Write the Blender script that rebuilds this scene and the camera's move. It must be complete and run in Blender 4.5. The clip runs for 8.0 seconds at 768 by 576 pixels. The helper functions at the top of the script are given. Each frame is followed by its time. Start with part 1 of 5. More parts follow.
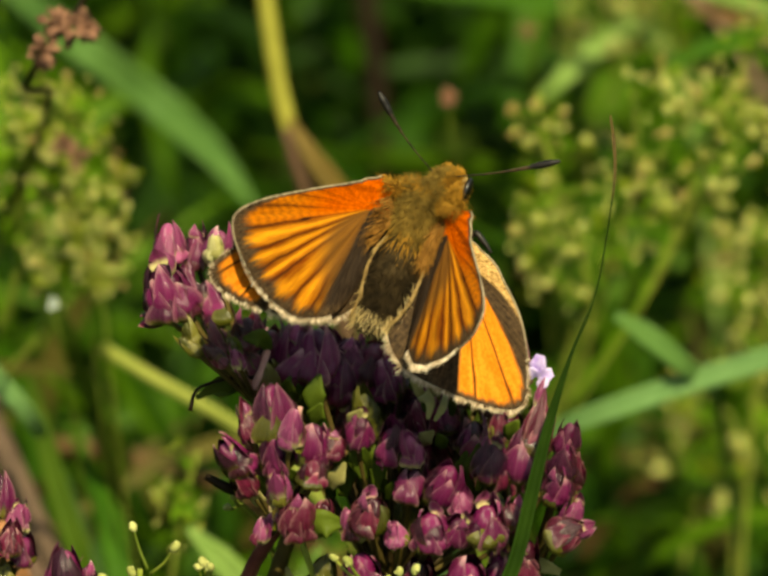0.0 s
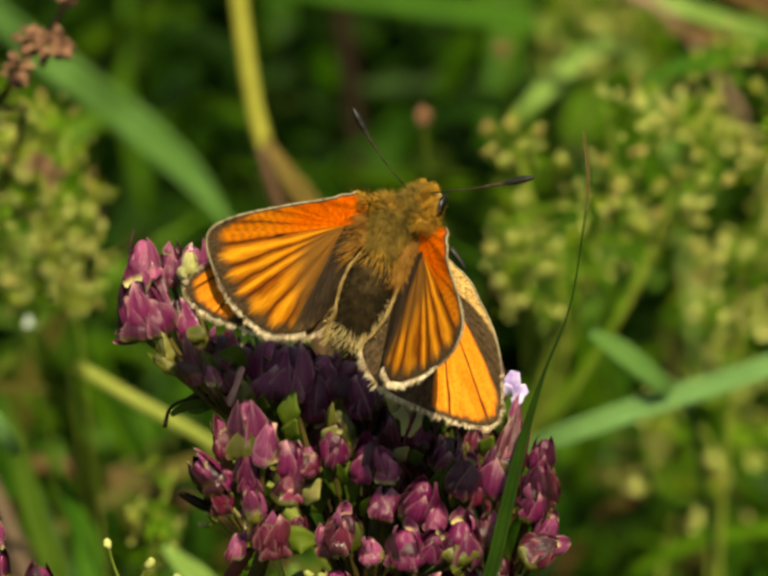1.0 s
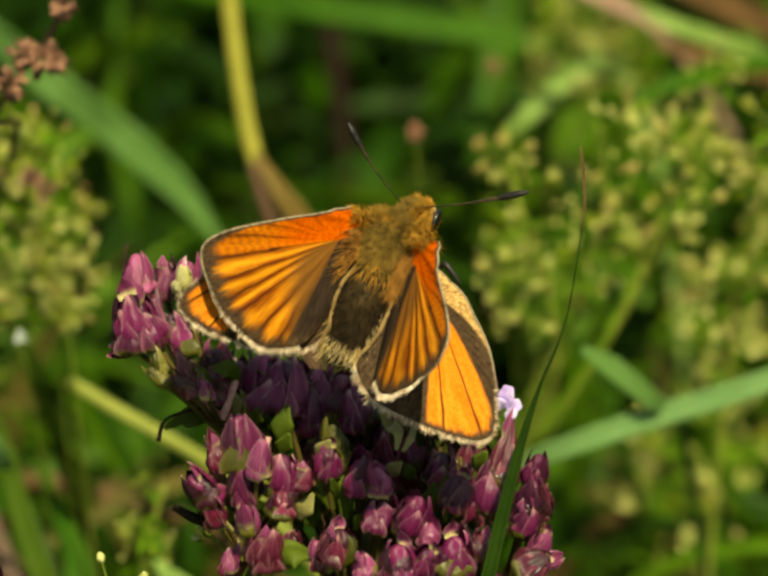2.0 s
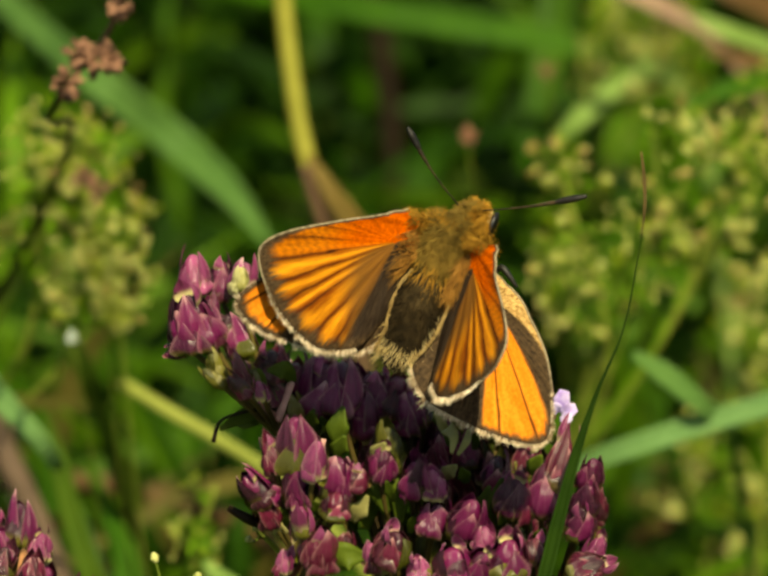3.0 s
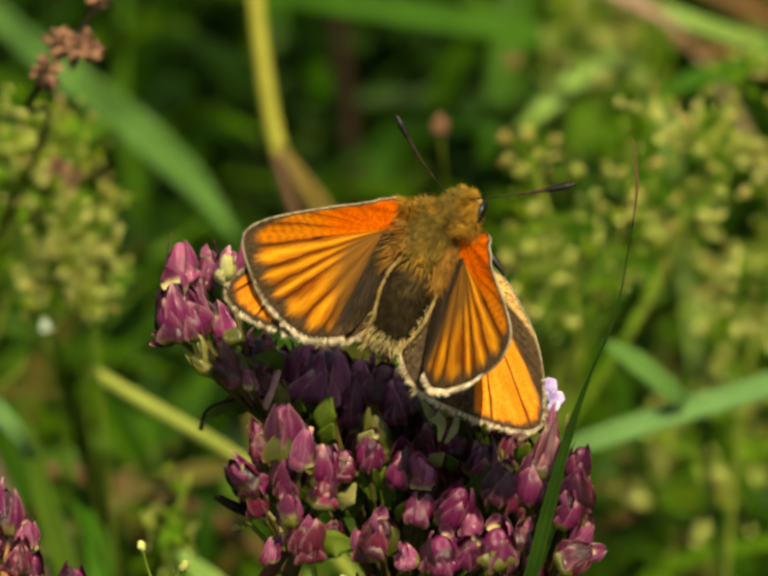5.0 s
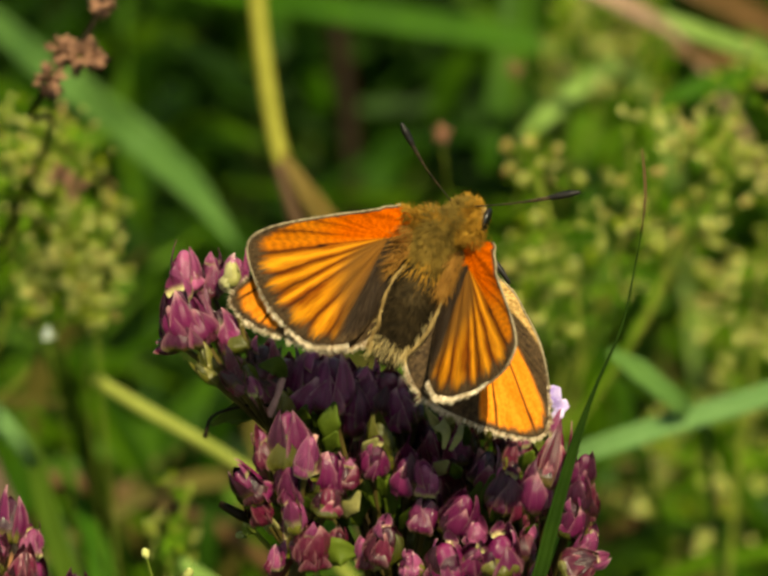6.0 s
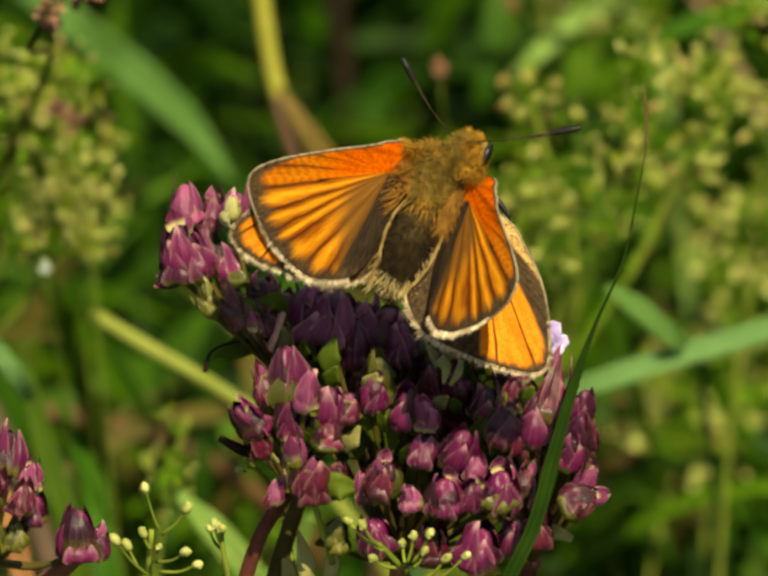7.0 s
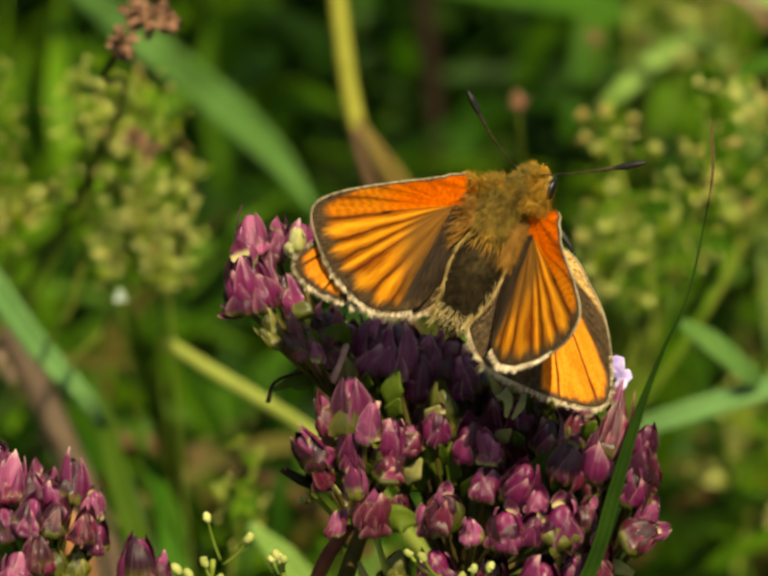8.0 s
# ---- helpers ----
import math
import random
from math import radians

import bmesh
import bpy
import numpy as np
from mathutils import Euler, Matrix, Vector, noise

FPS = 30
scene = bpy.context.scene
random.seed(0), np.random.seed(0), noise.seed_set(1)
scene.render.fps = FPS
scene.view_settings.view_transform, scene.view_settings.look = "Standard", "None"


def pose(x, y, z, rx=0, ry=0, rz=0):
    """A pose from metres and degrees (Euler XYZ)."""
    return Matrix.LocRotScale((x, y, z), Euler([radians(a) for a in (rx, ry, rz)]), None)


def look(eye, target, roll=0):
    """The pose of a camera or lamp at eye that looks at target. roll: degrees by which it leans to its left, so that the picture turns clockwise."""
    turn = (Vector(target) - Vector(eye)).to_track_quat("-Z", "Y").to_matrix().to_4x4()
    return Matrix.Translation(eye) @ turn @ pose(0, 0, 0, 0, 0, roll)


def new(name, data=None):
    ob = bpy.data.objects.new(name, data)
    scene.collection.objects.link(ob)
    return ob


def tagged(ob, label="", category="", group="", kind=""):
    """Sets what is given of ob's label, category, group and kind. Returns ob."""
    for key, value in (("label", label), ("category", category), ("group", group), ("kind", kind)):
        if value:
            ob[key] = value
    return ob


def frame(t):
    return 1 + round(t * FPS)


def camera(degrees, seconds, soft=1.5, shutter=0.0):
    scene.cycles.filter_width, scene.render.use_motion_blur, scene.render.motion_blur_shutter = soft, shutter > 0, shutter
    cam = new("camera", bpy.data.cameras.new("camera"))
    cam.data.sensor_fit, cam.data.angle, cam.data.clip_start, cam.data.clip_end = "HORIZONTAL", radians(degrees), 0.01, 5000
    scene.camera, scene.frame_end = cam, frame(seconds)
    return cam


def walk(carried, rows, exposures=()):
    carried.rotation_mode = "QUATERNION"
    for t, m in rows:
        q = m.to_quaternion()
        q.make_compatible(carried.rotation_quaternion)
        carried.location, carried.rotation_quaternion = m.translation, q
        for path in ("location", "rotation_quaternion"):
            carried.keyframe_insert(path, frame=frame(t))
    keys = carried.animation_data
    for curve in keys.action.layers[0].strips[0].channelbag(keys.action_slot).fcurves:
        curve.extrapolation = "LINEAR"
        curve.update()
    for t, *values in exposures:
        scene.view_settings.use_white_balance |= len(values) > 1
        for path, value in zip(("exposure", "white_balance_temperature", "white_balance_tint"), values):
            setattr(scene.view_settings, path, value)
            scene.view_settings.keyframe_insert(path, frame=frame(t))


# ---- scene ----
# A small skipper butterfly basks on a marjoram flower head in a summer meadow.
# "spot" gives places in millimetres about the flower head: right, up and away along a line of sight that slopes 30 degrees down.
FOCUS = 0.34
HEART = Vector((0.0, 0.0, 0.32))
RIGHT = Vector((1.0, 0.0, 0.0))
AWAY = Vector((0.0, math.cos(radians(30)), -math.sin(radians(30))))
RISE = Vector((0.0, math.sin(radians(30)), math.cos(radians(30))))


def spot(u, v, w):
    """The place u right and v up of the flower's heart, both at the heart's distance, and w behind it (millimetres)."""
    k = 1 + w / 1000 / FOCUS
    return HEART + RIGHT * (u * k / 1000) + RISE * (v * k / 1000) + AWAY * (w / 1000)


# ---- camera: hand-held, almost still; each row is seconds, shift right and up, aim right and up (mm), lean (degrees)
def held(right, up, aim_right, aim_up, lean):
    eye = HEART - AWAY * FOCUS + RIGHT * (right / 1000) + RISE * (up / 1000)
    return look(eye, HEART + RIGHT * (aim_right / 1000) + RISE * (aim_up / 1000), lean)


cam = camera(8.0, 8.0, soft=3.0)
cam.data.dof.use_dof = True
cam.data.dof.focus_distance = FOCUS - 0.002
cam.data.dof.aperture_fstop = 74
walk(cam, [
    (0, held(3.09, 0.64, 1.551, -2.331, -0.73)),
    (0.5, held(3.13, 0.83, 2.819, -1.133, -0.82)),
    (1, held(3.31, 0.23, 3.150, -1.331, -0.68)),
    (1.2, held(3.31, 0.12, 3.384, -1.100, -0.66)),
    (2.3, held(2.32, -0.23, 2.909, -0.379, -0.29)),
    (2.5, held(2.12, -0.25, 1.832, -0.348, -0.24)),
    (3, held(1.44, -0.25, 0.016, -0.266, -0.09)),
    (3.5, held(0.00, -0.00, 0.000, 0.000, -0.00)),
    (4, held(-1.32, -0.59, 0.484, -0.505, 0.22)),
    (4.5, held(-2.15, -0.46, 0.485, -0.905, 0.33)),
    (4.7, held(-2.21, -0.49, 0.698, -1.087, 0.35)),
    (5.8, held(-2.79, -0.70, 0.501, -0.497, 0.42)),
    (6, held(-2.87, -0.74, 0.503, -0.532, 0.43)),
    (6.5, held(-3.48, -0.77, 0.967, -0.636, 0.53)),
    (7, held(-3.76, -0.64, 0.495, -4.560, 0.73)),
    (7.5, held(-1.98, -0.58, -2.067, -3.349, 0.66)),
    (8, held(-0.73, -0.60, -3.468, -2.598, 0.67)),
], exposures=((0.0, 0.46, 9100, -4), (8.0, 0.46, 9100, -4)))

# ---- light: high summer sun from behind the camera's shoulder, clear sky
TO_SUN = (RIGHT * 0.17 + RISE * 0.51 - AWAY * 0.84).normalized()
world = bpy.data.worlds.new("sky")
scene.world = world
world.use_nodes = True
sky = world.node_tree.nodes.new("ShaderNodeTexSky")
sky.sky_type = "NISHITA"
sky.sun_disc = False
sky.sun_elevation = math.asin(TO_SUN.z)
sky.sun_rotation = math.atan2(TO_SUN.x, TO_SUN.y)
back = world.node_tree.nodes["Background"]
back.inputs["Strength"].default_value = 0.09
world.node_tree.links.new(sky.outputs[0], back.inputs["Color"])
sun = new("sun", bpy.data.lights.new("sun", "SUN"))
sun.data.energy = 5.0
sun.data.angle = radians(0.6)
sun.data.color = (1.0, 0.93, 0.80)
sun.matrix_world = look(TO_SUN * 10, (0, 0, 0))


# ---- materials
def tint(r, g, b):
    """Linear colour from 0-255 display values."""
    return tuple((c / 255 / 12.92) if c < 11 else ((c / 255 + 0.055) / 1.055) ** 2.4 for c in (r, g, b)) + (1.0,)


class Nodes:
    """Short hand for building a node material."""

    def __init__(self, name, rough=0.6, spec=0.3):
        self.mat = bpy.data.materials.new(name)
        self.mat.use_nodes = True
        self.tree = self.mat.node_tree
        self.bsdf = self.tree.nodes["Principled BSDF"]
        self.bsdf.inputs["Roughness"].default_value = rough
        self.bsdf.inputs["Specular IOR Level"].default_value = spec

    def add(self, kind, **values):
        n = self.tree.nodes.new(kind)
        for key, value in values.items():
            n.inputs[key].default_value = value
        return n

    def link(self, a, b):
        self.tree.links.new(a, b)

    def put(self, socket, value):
        if hasattr(value, "links"):
            self.link(value, socket)
        else:
            socket.default_value = value

    def math(self, op, a, b=0.0, c=0.0, clamp=False):
        n = self.tree.nodes.new("ShaderNodeMath")
        n.operation, n.use_clamp = op, clamp
        for socket, value in zip(n.inputs, (a, b, c)):
            self.put(socket, value)
        return n.outputs[0]

    def step(self, value, lo, hi):
        n = self.tree.nodes.new("ShaderNodeMapRange")
        n.interpolation_type = "SMOOTHSTEP"
        self.put(n.inputs[0], value)
        n.inputs[1].default_value, n.inputs[2].default_value = lo, hi
        return n.outputs[0]

    def mix(self, f, a, b):
        n = self.tree.nodes.new("ShaderNodeMix")
        n.data_type = "RGBA"
        self.put(n.inputs[0], f)
        self.put(n.inputs[6], a)
        self.put(n.inputs[7], b)
        return n.outputs[2]

    def noise(self, scale, detail=3.0, vector=None, rough=0.6):
        n = self.add("ShaderNodeTexNoise", Scale=scale, Detail=detail, Roughness=rough)
        if vector is None:
            vector = self.tree.nodes.new("ShaderNodeTexCoord").outputs["Object"]
        self.link(vector, n.inputs["Vector"])
        return n.outputs["Fac"]

    def uv(self):
        n = self.tree.nodes.new("ShaderNodeTexCoord")
        s = self.tree.nodes.new("ShaderNodeSeparateXYZ")
        self.link(n.outputs["UV"], s.inputs[0])
        return n.outputs["UV"], s.outputs[0], s.outputs[1]

    def random(self):
        return self.tree.nodes.new("ShaderNodeObjectInfo").outputs["Random"]

    def island(self):
        return self.tree.nodes.new("ShaderNodeNewGeometry").outputs["Random Per Island"]

    def bump(self, height, strength, distance):
        n = self.add("ShaderNodeBump", Strength=strength, Distance=distance)
        self.link(height, n.inputs["Height"])
        self.link(n.outputs[0], self.bsdf.inputs["Normal"])

    def colour(self, socket):
        self.put(self.bsdf.inputs["Base Color"], socket)
        return self.mat

    def through_light(self, socket, amount):
        """Thin leaf: some of the light passes through."""
        t = self.tree.nodes.new("ShaderNodeBsdfTranslucent")
        self.put(t.inputs["Color"], socket)
        m = self.tree.nodes.new("ShaderNodeMixShader")
        m.inputs[0].default_value = amount
        out = self.tree.nodes["Material Output"]
        self.link(self.bsdf.outputs[0], m.inputs[1])
        self.link(t.outputs[0], m.inputs[2])
        self.link(m.outputs[0], out.inputs["Surface"])


def plant_material(name, dark, light, rough=0.5, scale=400.0, spec=0.1, thin=0.2, per="random", streak=False, vary=0.4):
    k = Nodes(name, rough, spec)
    n1 = k.noise(scale, 4.0)
    n2 = k.noise(scale / 7, 2.0)
    pick = k.random() if per == "random" else k.island()
    f = k.math("ADD", k.math("MULTIPLY", n1, 0.5), k.math("MULTIPLY", n2, 0.5))
    f = k.math("ADD", f, k.math("MULTIPLY", k.math("SUBTRACT", pick, 0.5), vary))
    f = k.step(f, 0.2, 0.8)
    c = k.mix(f, dark, light)
    if streak:
        _, u, v = k.uv()
        ribs = k.math("SINE", k.math("MULTIPLY", u, 60.0))
        c = k.mix(k.math("MULTIPLY", k.step(ribs, 0.0, 1.0), 0.25), c, dark)
        k.bump(ribs, 0.25, 0.0002)
    else:
        k.bump(n1, 0.3, 0.0003)
    if thin:
        k.through_light(c, thin)
    return k.colour(c)


def wing_material(name, hind):
    """Scales of a wing: "fan" holds the vein number (veins lie at whole numbers) and the share of the way out, "reach" the way out in centimetres and the front-to-back angle."""
    k = Nodes(name, 0.75, 0.12)
    fan = k.tree.nodes.new("ShaderNodeUVMap")
    fan.uv_map = "fan"
    place = k.tree.nodes.new("ShaderNodeUVMap")
    place.uv_map = "reach"
    split = k.tree.nodes.new("ShaderNodeSeparateXYZ")
    k.link(fan.outputs[0], split.inputs[0])
    n, s = split.outputs[0], split.outputs[1]
    split = k.tree.nodes.new("ShaderNodeSeparateXYZ")
    k.link(place.outputs[0], split.inputs[0])
    r, q = k.math("MULTIPLY", split.outputs[0], 10.0), k.math("MULTIPLY", split.outputs[1], 100.0)

    def rows(across, along, detail=3.0):
        m = k.add("ShaderNodeMapping")
        m.inputs["Scale"].default_value = (across, along, 1)
        k.link(fan.outputs[0], m.inputs[0])
        return k.noise(1.0, detail, m.outputs[0])

    grain, scales, patch = rows(3.4, 3.2, 4.0), rows(11.0, 7.0, 4.0), rows(1.1, 3.5, 2.0)
    dust = k.noise(5200.0, 2.0)
    nw = k.math("ADD", n, k.math("MULTIPLY", k.math("SUBTRACT", patch, 0.5), 0.12 if hind else 0.55))
    vein = k.math("MULTIPLY", k.math("ABSOLUTE", k.math("SUBTRACT", k.math("FRACT", k.math("ADD", nw, 10.0)), 0.5)), 2.0)
    brown = k.mix(k.step(k.math("ADD", k.math("MULTIPLY", scales, 0.6), k.math("MULTIPLY", dust, 0.4)), 0.3, 0.7), tint(30, 22, 15), tint(92, 72, 50))
    if hind:
        c = k.mix(k.step(k.math("ADD", k.math("MULTIPLY", grain, 0.6), k.math("MULTIPLY", dust, 0.4)), 0.3, 0.7), tint(212, 108, 26), tint(248, 154, 54))
        c = k.mix(k.math("MULTIPLY", k.step(k.math("ADD", vein, k.math("MULTIPLY", k.math("SUBTRACT", scales, 0.5), 0.12)), 0.86, 0.97), 0.9), c, tint(58, 26, 6))
        rim = k.math("ADD", s, k.math("MULTIPLY", k.math("SUBTRACT", scales, 0.5), 0.08))
        c = k.mix(k.step(rim, 0.92, 0.97), c, brown)
        front = k.math("ADD", k.math("SUBTRACT", q, k.math("MULTIPLY", r, 1.1)), k.math("MULTIPLY", k.math("SUBTRACT", scales, 0.5), 3.0))
        c = k.mix(k.step(front, 33.5, 30.5), c, brown)
        # Brown inner part of the wing, with the forewing's cast shadow painted in.
        c = k.mix(k.step(k.math("ADD", q, k.math("MULTIPLY", grain, 3.0)), 70.0, 72.5), c, brown)
        c = k.mix(k.step(r, 2.6, 1.6), c, brown)
        edge = k.mix(k.step(k.math("ADD", k.math("MULTIPLY", scales, 0.5), k.math("MULTIPLY", dust, 0.5)), 0.35, 0.65), tint(128, 96, 54), tint(226, 184, 120))
        strip = k.math("ADD", k.math("SUBTRACT", q, k.math("MULTIPLY", r, 3.0)), k.math("MULTIPLY", k.math("SUBTRACT", scales, 0.5), 4.0))
        c = k.mix(k.math("MULTIPLY", k.step(strip, 9.5, 6.0), k.step(r, 8.9, 7.6)), c, edge)
    else:
        # bright ribs between dark veins, broken up by fine rows of scales
        rib = k.math("SUBTRACT", 1.0, vein)
        rib = k.math("ADD", rib, k.math("MULTIPLY", k.math("SUBTRACT", grain, 0.5), 1.1))
        rib = k.math("ADD", rib, k.math("MULTIPLY", k.math("SUBTRACT", scales, 0.5), 1.1))
        c = k.mix(k.step(rib, -0.1, 1.45), tint(120, 52, 8), tint(252, 166, 48))
        # the dull front third with oblique rows of dark scales, flame red towards the root
        oblique = k.math("SINE", k.math("ADD", k.math("MULTIPLY", r, 9.0), k.math("ADD", k.math("MULTIPLY", n, 7.0), k.math("MULTIPLY", grain, 16.0))))
        dull = k.mix(k.step(k.math("ADD", k.math("MULTIPLY", oblique, 0.35), k.math("MULTIPLY", k.math("SUBTRACT", scales, 0.5), 2.4)), -1.3, 1.1), tint(128, 64, 10), tint(226, 124, 28))
        fore = k.math("ADD", n, k.math("MULTIPLY", k.math("SUBTRACT", grain, 0.5), 0.5))
        c = k.mix(k.math("MULTIPLY", k.step(fore, 0.15, -0.3), 0.85), c, dull)
        red = k.mix(k.step(k.math("ADD", k.math("MULTIPLY", grain, 0.5), k.math("MULTIPLY", dust, 0.5)), 0.35, 0.65), tint(176, 66, 4), tint(224, 100, 14))
        hot = k.math("MULTIPLY", k.step(k.math("ADD", r, k.math("MULTIPLY", k.math("SUBTRACT", scales, 0.5), 3.0)), 6.6, 3.0), k.step(fore, 0.4, -0.9))
        c = k.mix(k.math("MULTIPLY", hot, 0.9), c, red)
        line = k.math("ADD", vein, k.math("MULTIPLY", k.math("SUBTRACT", scales, 0.5), 0.5))
        wedge = k.step(k.math("ADD", line, k.math("MULTIPLY", r, 0.02)), 0.78, 1.2)
        wedge = k.math("MULTIPLY", wedge, k.step(r, 1.2, 3.0))
        c = k.mix(k.math("MULTIPLY", wedge, 0.8), c, tint(50, 24, 7))
        # brown hair over the root, and the sooty rear part with one last orange streak
        rear = k.math("ADD", n, k.math("MULTIPLY", k.math("SUBTRACT", grain, 0.5), 0.7))
        root = k.math("MULTIPLY", k.step(k.math("SUBTRACT", r, k.math("MULTIPLY", rear, 0.75)), 3.4, 0.6), k.step(n, 0.2, 1.6))
        c = k.mix(k.math("MULTIPLY", root, 0.9), c, k.mix(scales, tint(70, 46, 20), tint(142, 96, 42)))
        soot = k.mix(k.step(scales, 0.3, 0.75), tint(20, 16, 14), tint(62, 53, 44))
        c = k.mix(k.math("MULTIPLY", k.step(rear, 5.0, 5.7), 0.95), c, soot)
        brand = k.math("MULTIPLY", k.step(k.math("ABSOLUTE", n), 0.22, 0.05), k.step(k.math("ABSOLUTE", k.math("SUBTRACT", r, 5.2)), 0.7, 0.1))
        c = k.mix(k.math("MULTIPLY", brand, 0.9), c, tint(40, 16, 5))
        rim = k.math("ADD", k.math("ADD", s, k.math("MULTIPLY", k.math("SUBTRACT", vein, 0.5), 0.035)), k.math("MULTIPLY", k.math("SUBTRACT", scales, 0.5), 0.16))
        c = k.mix(k.step(rim, 0.87, 0.955), c, brown)
    k.bump(k.math("ADD", k.math("MULTIPLY", vein, 0.8), scales), 0.4, 0.0001)
    k.through_light(c, 0.1)
    return k.colour(c)


def plain_material(name, dark, light, rough=0.6, scale=900.0, spec=0.3, bump=0.3):
    k = Nodes(name, rough, spec)
    n = k.noise(scale, 4.0)
    big = k.noise(scale / 8, 2.0)
    f = k.step(k.math("ADD", k.math("MULTIPLY", n, 0.6), k.math("MULTIPLY", big, 0.4)), 0.3, 0.7)
    if bump:
        k.bump(n, bump, 0.0002)
    return k.colour(k.mix(f, dark, light))


def bract_material(name, deep, bright, base, edge):
    """Bracts and buds: green at the foot, purple above, a pale edge and tip; rim, tip and streaks also hold painted
    highlights.
    """
    k = Nodes(name, 0.26, 0.8)
    vec, a, s = k.uv()
    n = k.noise(900.0, 4.0)
    n2 = k.noise(250.0, 2.0)
    pick = k.random()
    f = k.step(k.math("ADD", k.math("ADD", k.math("MULTIPLY", n, 0.35), k.math("MULTIPLY", n2, 0.45)), k.math("MULTIPLY", pick, 0.4)), 0.36, 1.0)
    c = k.mix(f, deep, bright)
    foot = k.math("ADD", s, k.math("MULTIPLY", k.math("SUBTRACT", pick, 0.5), 0.35))
    c = k.mix(k.step(foot, 0.42, 0.1), c, base)
    side = k.math("MULTIPLY", k.math("ABSOLUTE", k.math("SUBTRACT", a, 0.5)), 2.0)
    rim = k.math("ADD", side, k.math("MULTIPLY", k.math("SUBTRACT", n, 0.5), 0.5))
    # Pale bract edge, strengthened to paint in glossy highlights.
    pale_rim = k.math("MULTIPLY", k.step(rim, 0.72, 1.0), k.step(pick, 0.0, 0.5))
    pale_rim = k.math("MULTIPLY", pale_rim, k.step(k.noise(700.0, 2.0), 0.42, 0.6))
    c = k.mix(k.math("MULTIPLY", pale_rim, 0.42), c, edge)
    c = k.mix(k.math("MULTIPLY", k.step(s, 0.8, 1.0), k.math("MULTIPLY", k.step(pick, 0.5, 0.9), 0.55)), c, edge)
    ribs = k.math("SINE", k.math("ADD", k.math("MULTIPLY", a, 38.0), k.math("MULTIPLY", n2, 4.0)))
    fine = k.noise(2600.0, 3.0)
    # Pale streaks along the ribs, painted in as highlights.
    streak = k.math("MULTIPLY", k.step(ribs, 0.5, 1.0), k.step(fine, 0.45, 0.7))
    c = k.mix(k.math("MULTIPLY", streak, 0.14), c, edge)
    c = k.mix(k.math("MULTIPLY", k.step(fine, 0.52, 0.3), 0.5), c, deep)
    k.bump(k.math("ADD", k.math("MULTIPLY", ribs, 0.6), k.math("MULTIPLY", fine, 2.0)), 0.35, 0.0003)
    k.through_light(c, 0.08)
    return k.colour(c)


PURPLE = bract_material("purple_bract", tint(40, 5, 26), tint(142, 30, 98), tint(112, 106, 36), tint(244, 190, 190))
MAROON = bract_material("maroon_bract", tint(40, 6, 20), tint(130, 28, 68), tint(100, 86, 36), tint(240, 184, 180))
PINK = bract_material("pink_bract", tint(112, 32, 80), tint(188, 90, 140), tint(206, 200, 132), tint(240, 214, 200))
GREEN_BRACT = bract_material("green_bract", tint(62, 64, 16), tint(128, 122, 46), tint(96, 98, 30), tint(190, 176, 110))
CREAM_BRACT = bract_material("cream_bract", tint(170, 164, 96), tint(230, 224, 164), tint(176, 180, 100), tint(244, 238, 200))
STEM = plant_material("marjoram_stem", tint(78, 36, 34), tint(146, 92, 78), thin=0.0)
TWIG = plant_material("green_twig", tint(70, 86, 26), tint(130, 140, 60), thin=0.0)
GRASS_DARK = plant_material("dark_grass_blade", tint(32, 52, 9), tint(58, 78, 22), streak=True, vary=0.1)
GRASS_NEAR = plant_material("near_dark_grass", tint(22, 42, 8), tint(42, 66, 16), streak=True, thin=0.1, spec=0.05, vary=0.1)
GRASS = plant_material("meadow_grass", tint(34, 72, 6), tint(68, 114, 22), streak=True, scale=200.0, vary=0.1)
GRASS_BLUE = plant_material("bluish_grass", tint(54, 90, 38), tint(104, 142, 74), streak=True, scale=200.0, vary=0.1)
GREEN_STRAW = plant_material("greenish_straw", tint(94, 106, 40), tint(140, 146, 72), thin=0.0, scale=200.0, vary=0.1)
STRAW = plant_material("straw_stalk", tint(106, 106, 38), tint(154, 150, 68), thin=0.0, scale=200.0, vary=0.1)
BROWN = plant_material("brown_stalk", tint(54, 40, 22), tint(104, 78, 48), thin=0.0, scale=300.0, vary=0.1)
SHEATH = plant_material("withered_sheath", tint(46, 40, 36), tint(118, 90, 68), thin=0.0, scale=120.0, vary=0.1)
TAN_LEAF = plant_material("tan_leaf", tint(84, 70, 30), tint(128, 106, 56), scale=300.0, vary=0.1)
DARK_STALK = plant_material("dark_stalk", tint(17, 12, 5), tint(36, 25, 11), thin=0.0, scale=300.0, vary=0.1)
WHITE_PETAL = plain_material("white_petal", tint(176, 190, 180), tint(226, 234, 226), 0.4, 900.0, 0.4)
PINK_STALK = plant_material("pinkish_stalk", tint(130, 84, 74), tint(206, 160, 150), thin=0.0, scale=900.0)
GRASS_PALE = plant_material("pale_grass", tint(84, 120, 44), tint(150, 178, 100), streak=True, scale=200.0, vary=0.1)
GRASS_TEAL = plant_material("blue_green_grass", tint(70, 112, 58), tint(128, 164, 102), streak=True, scale=200.0, vary=0.1)
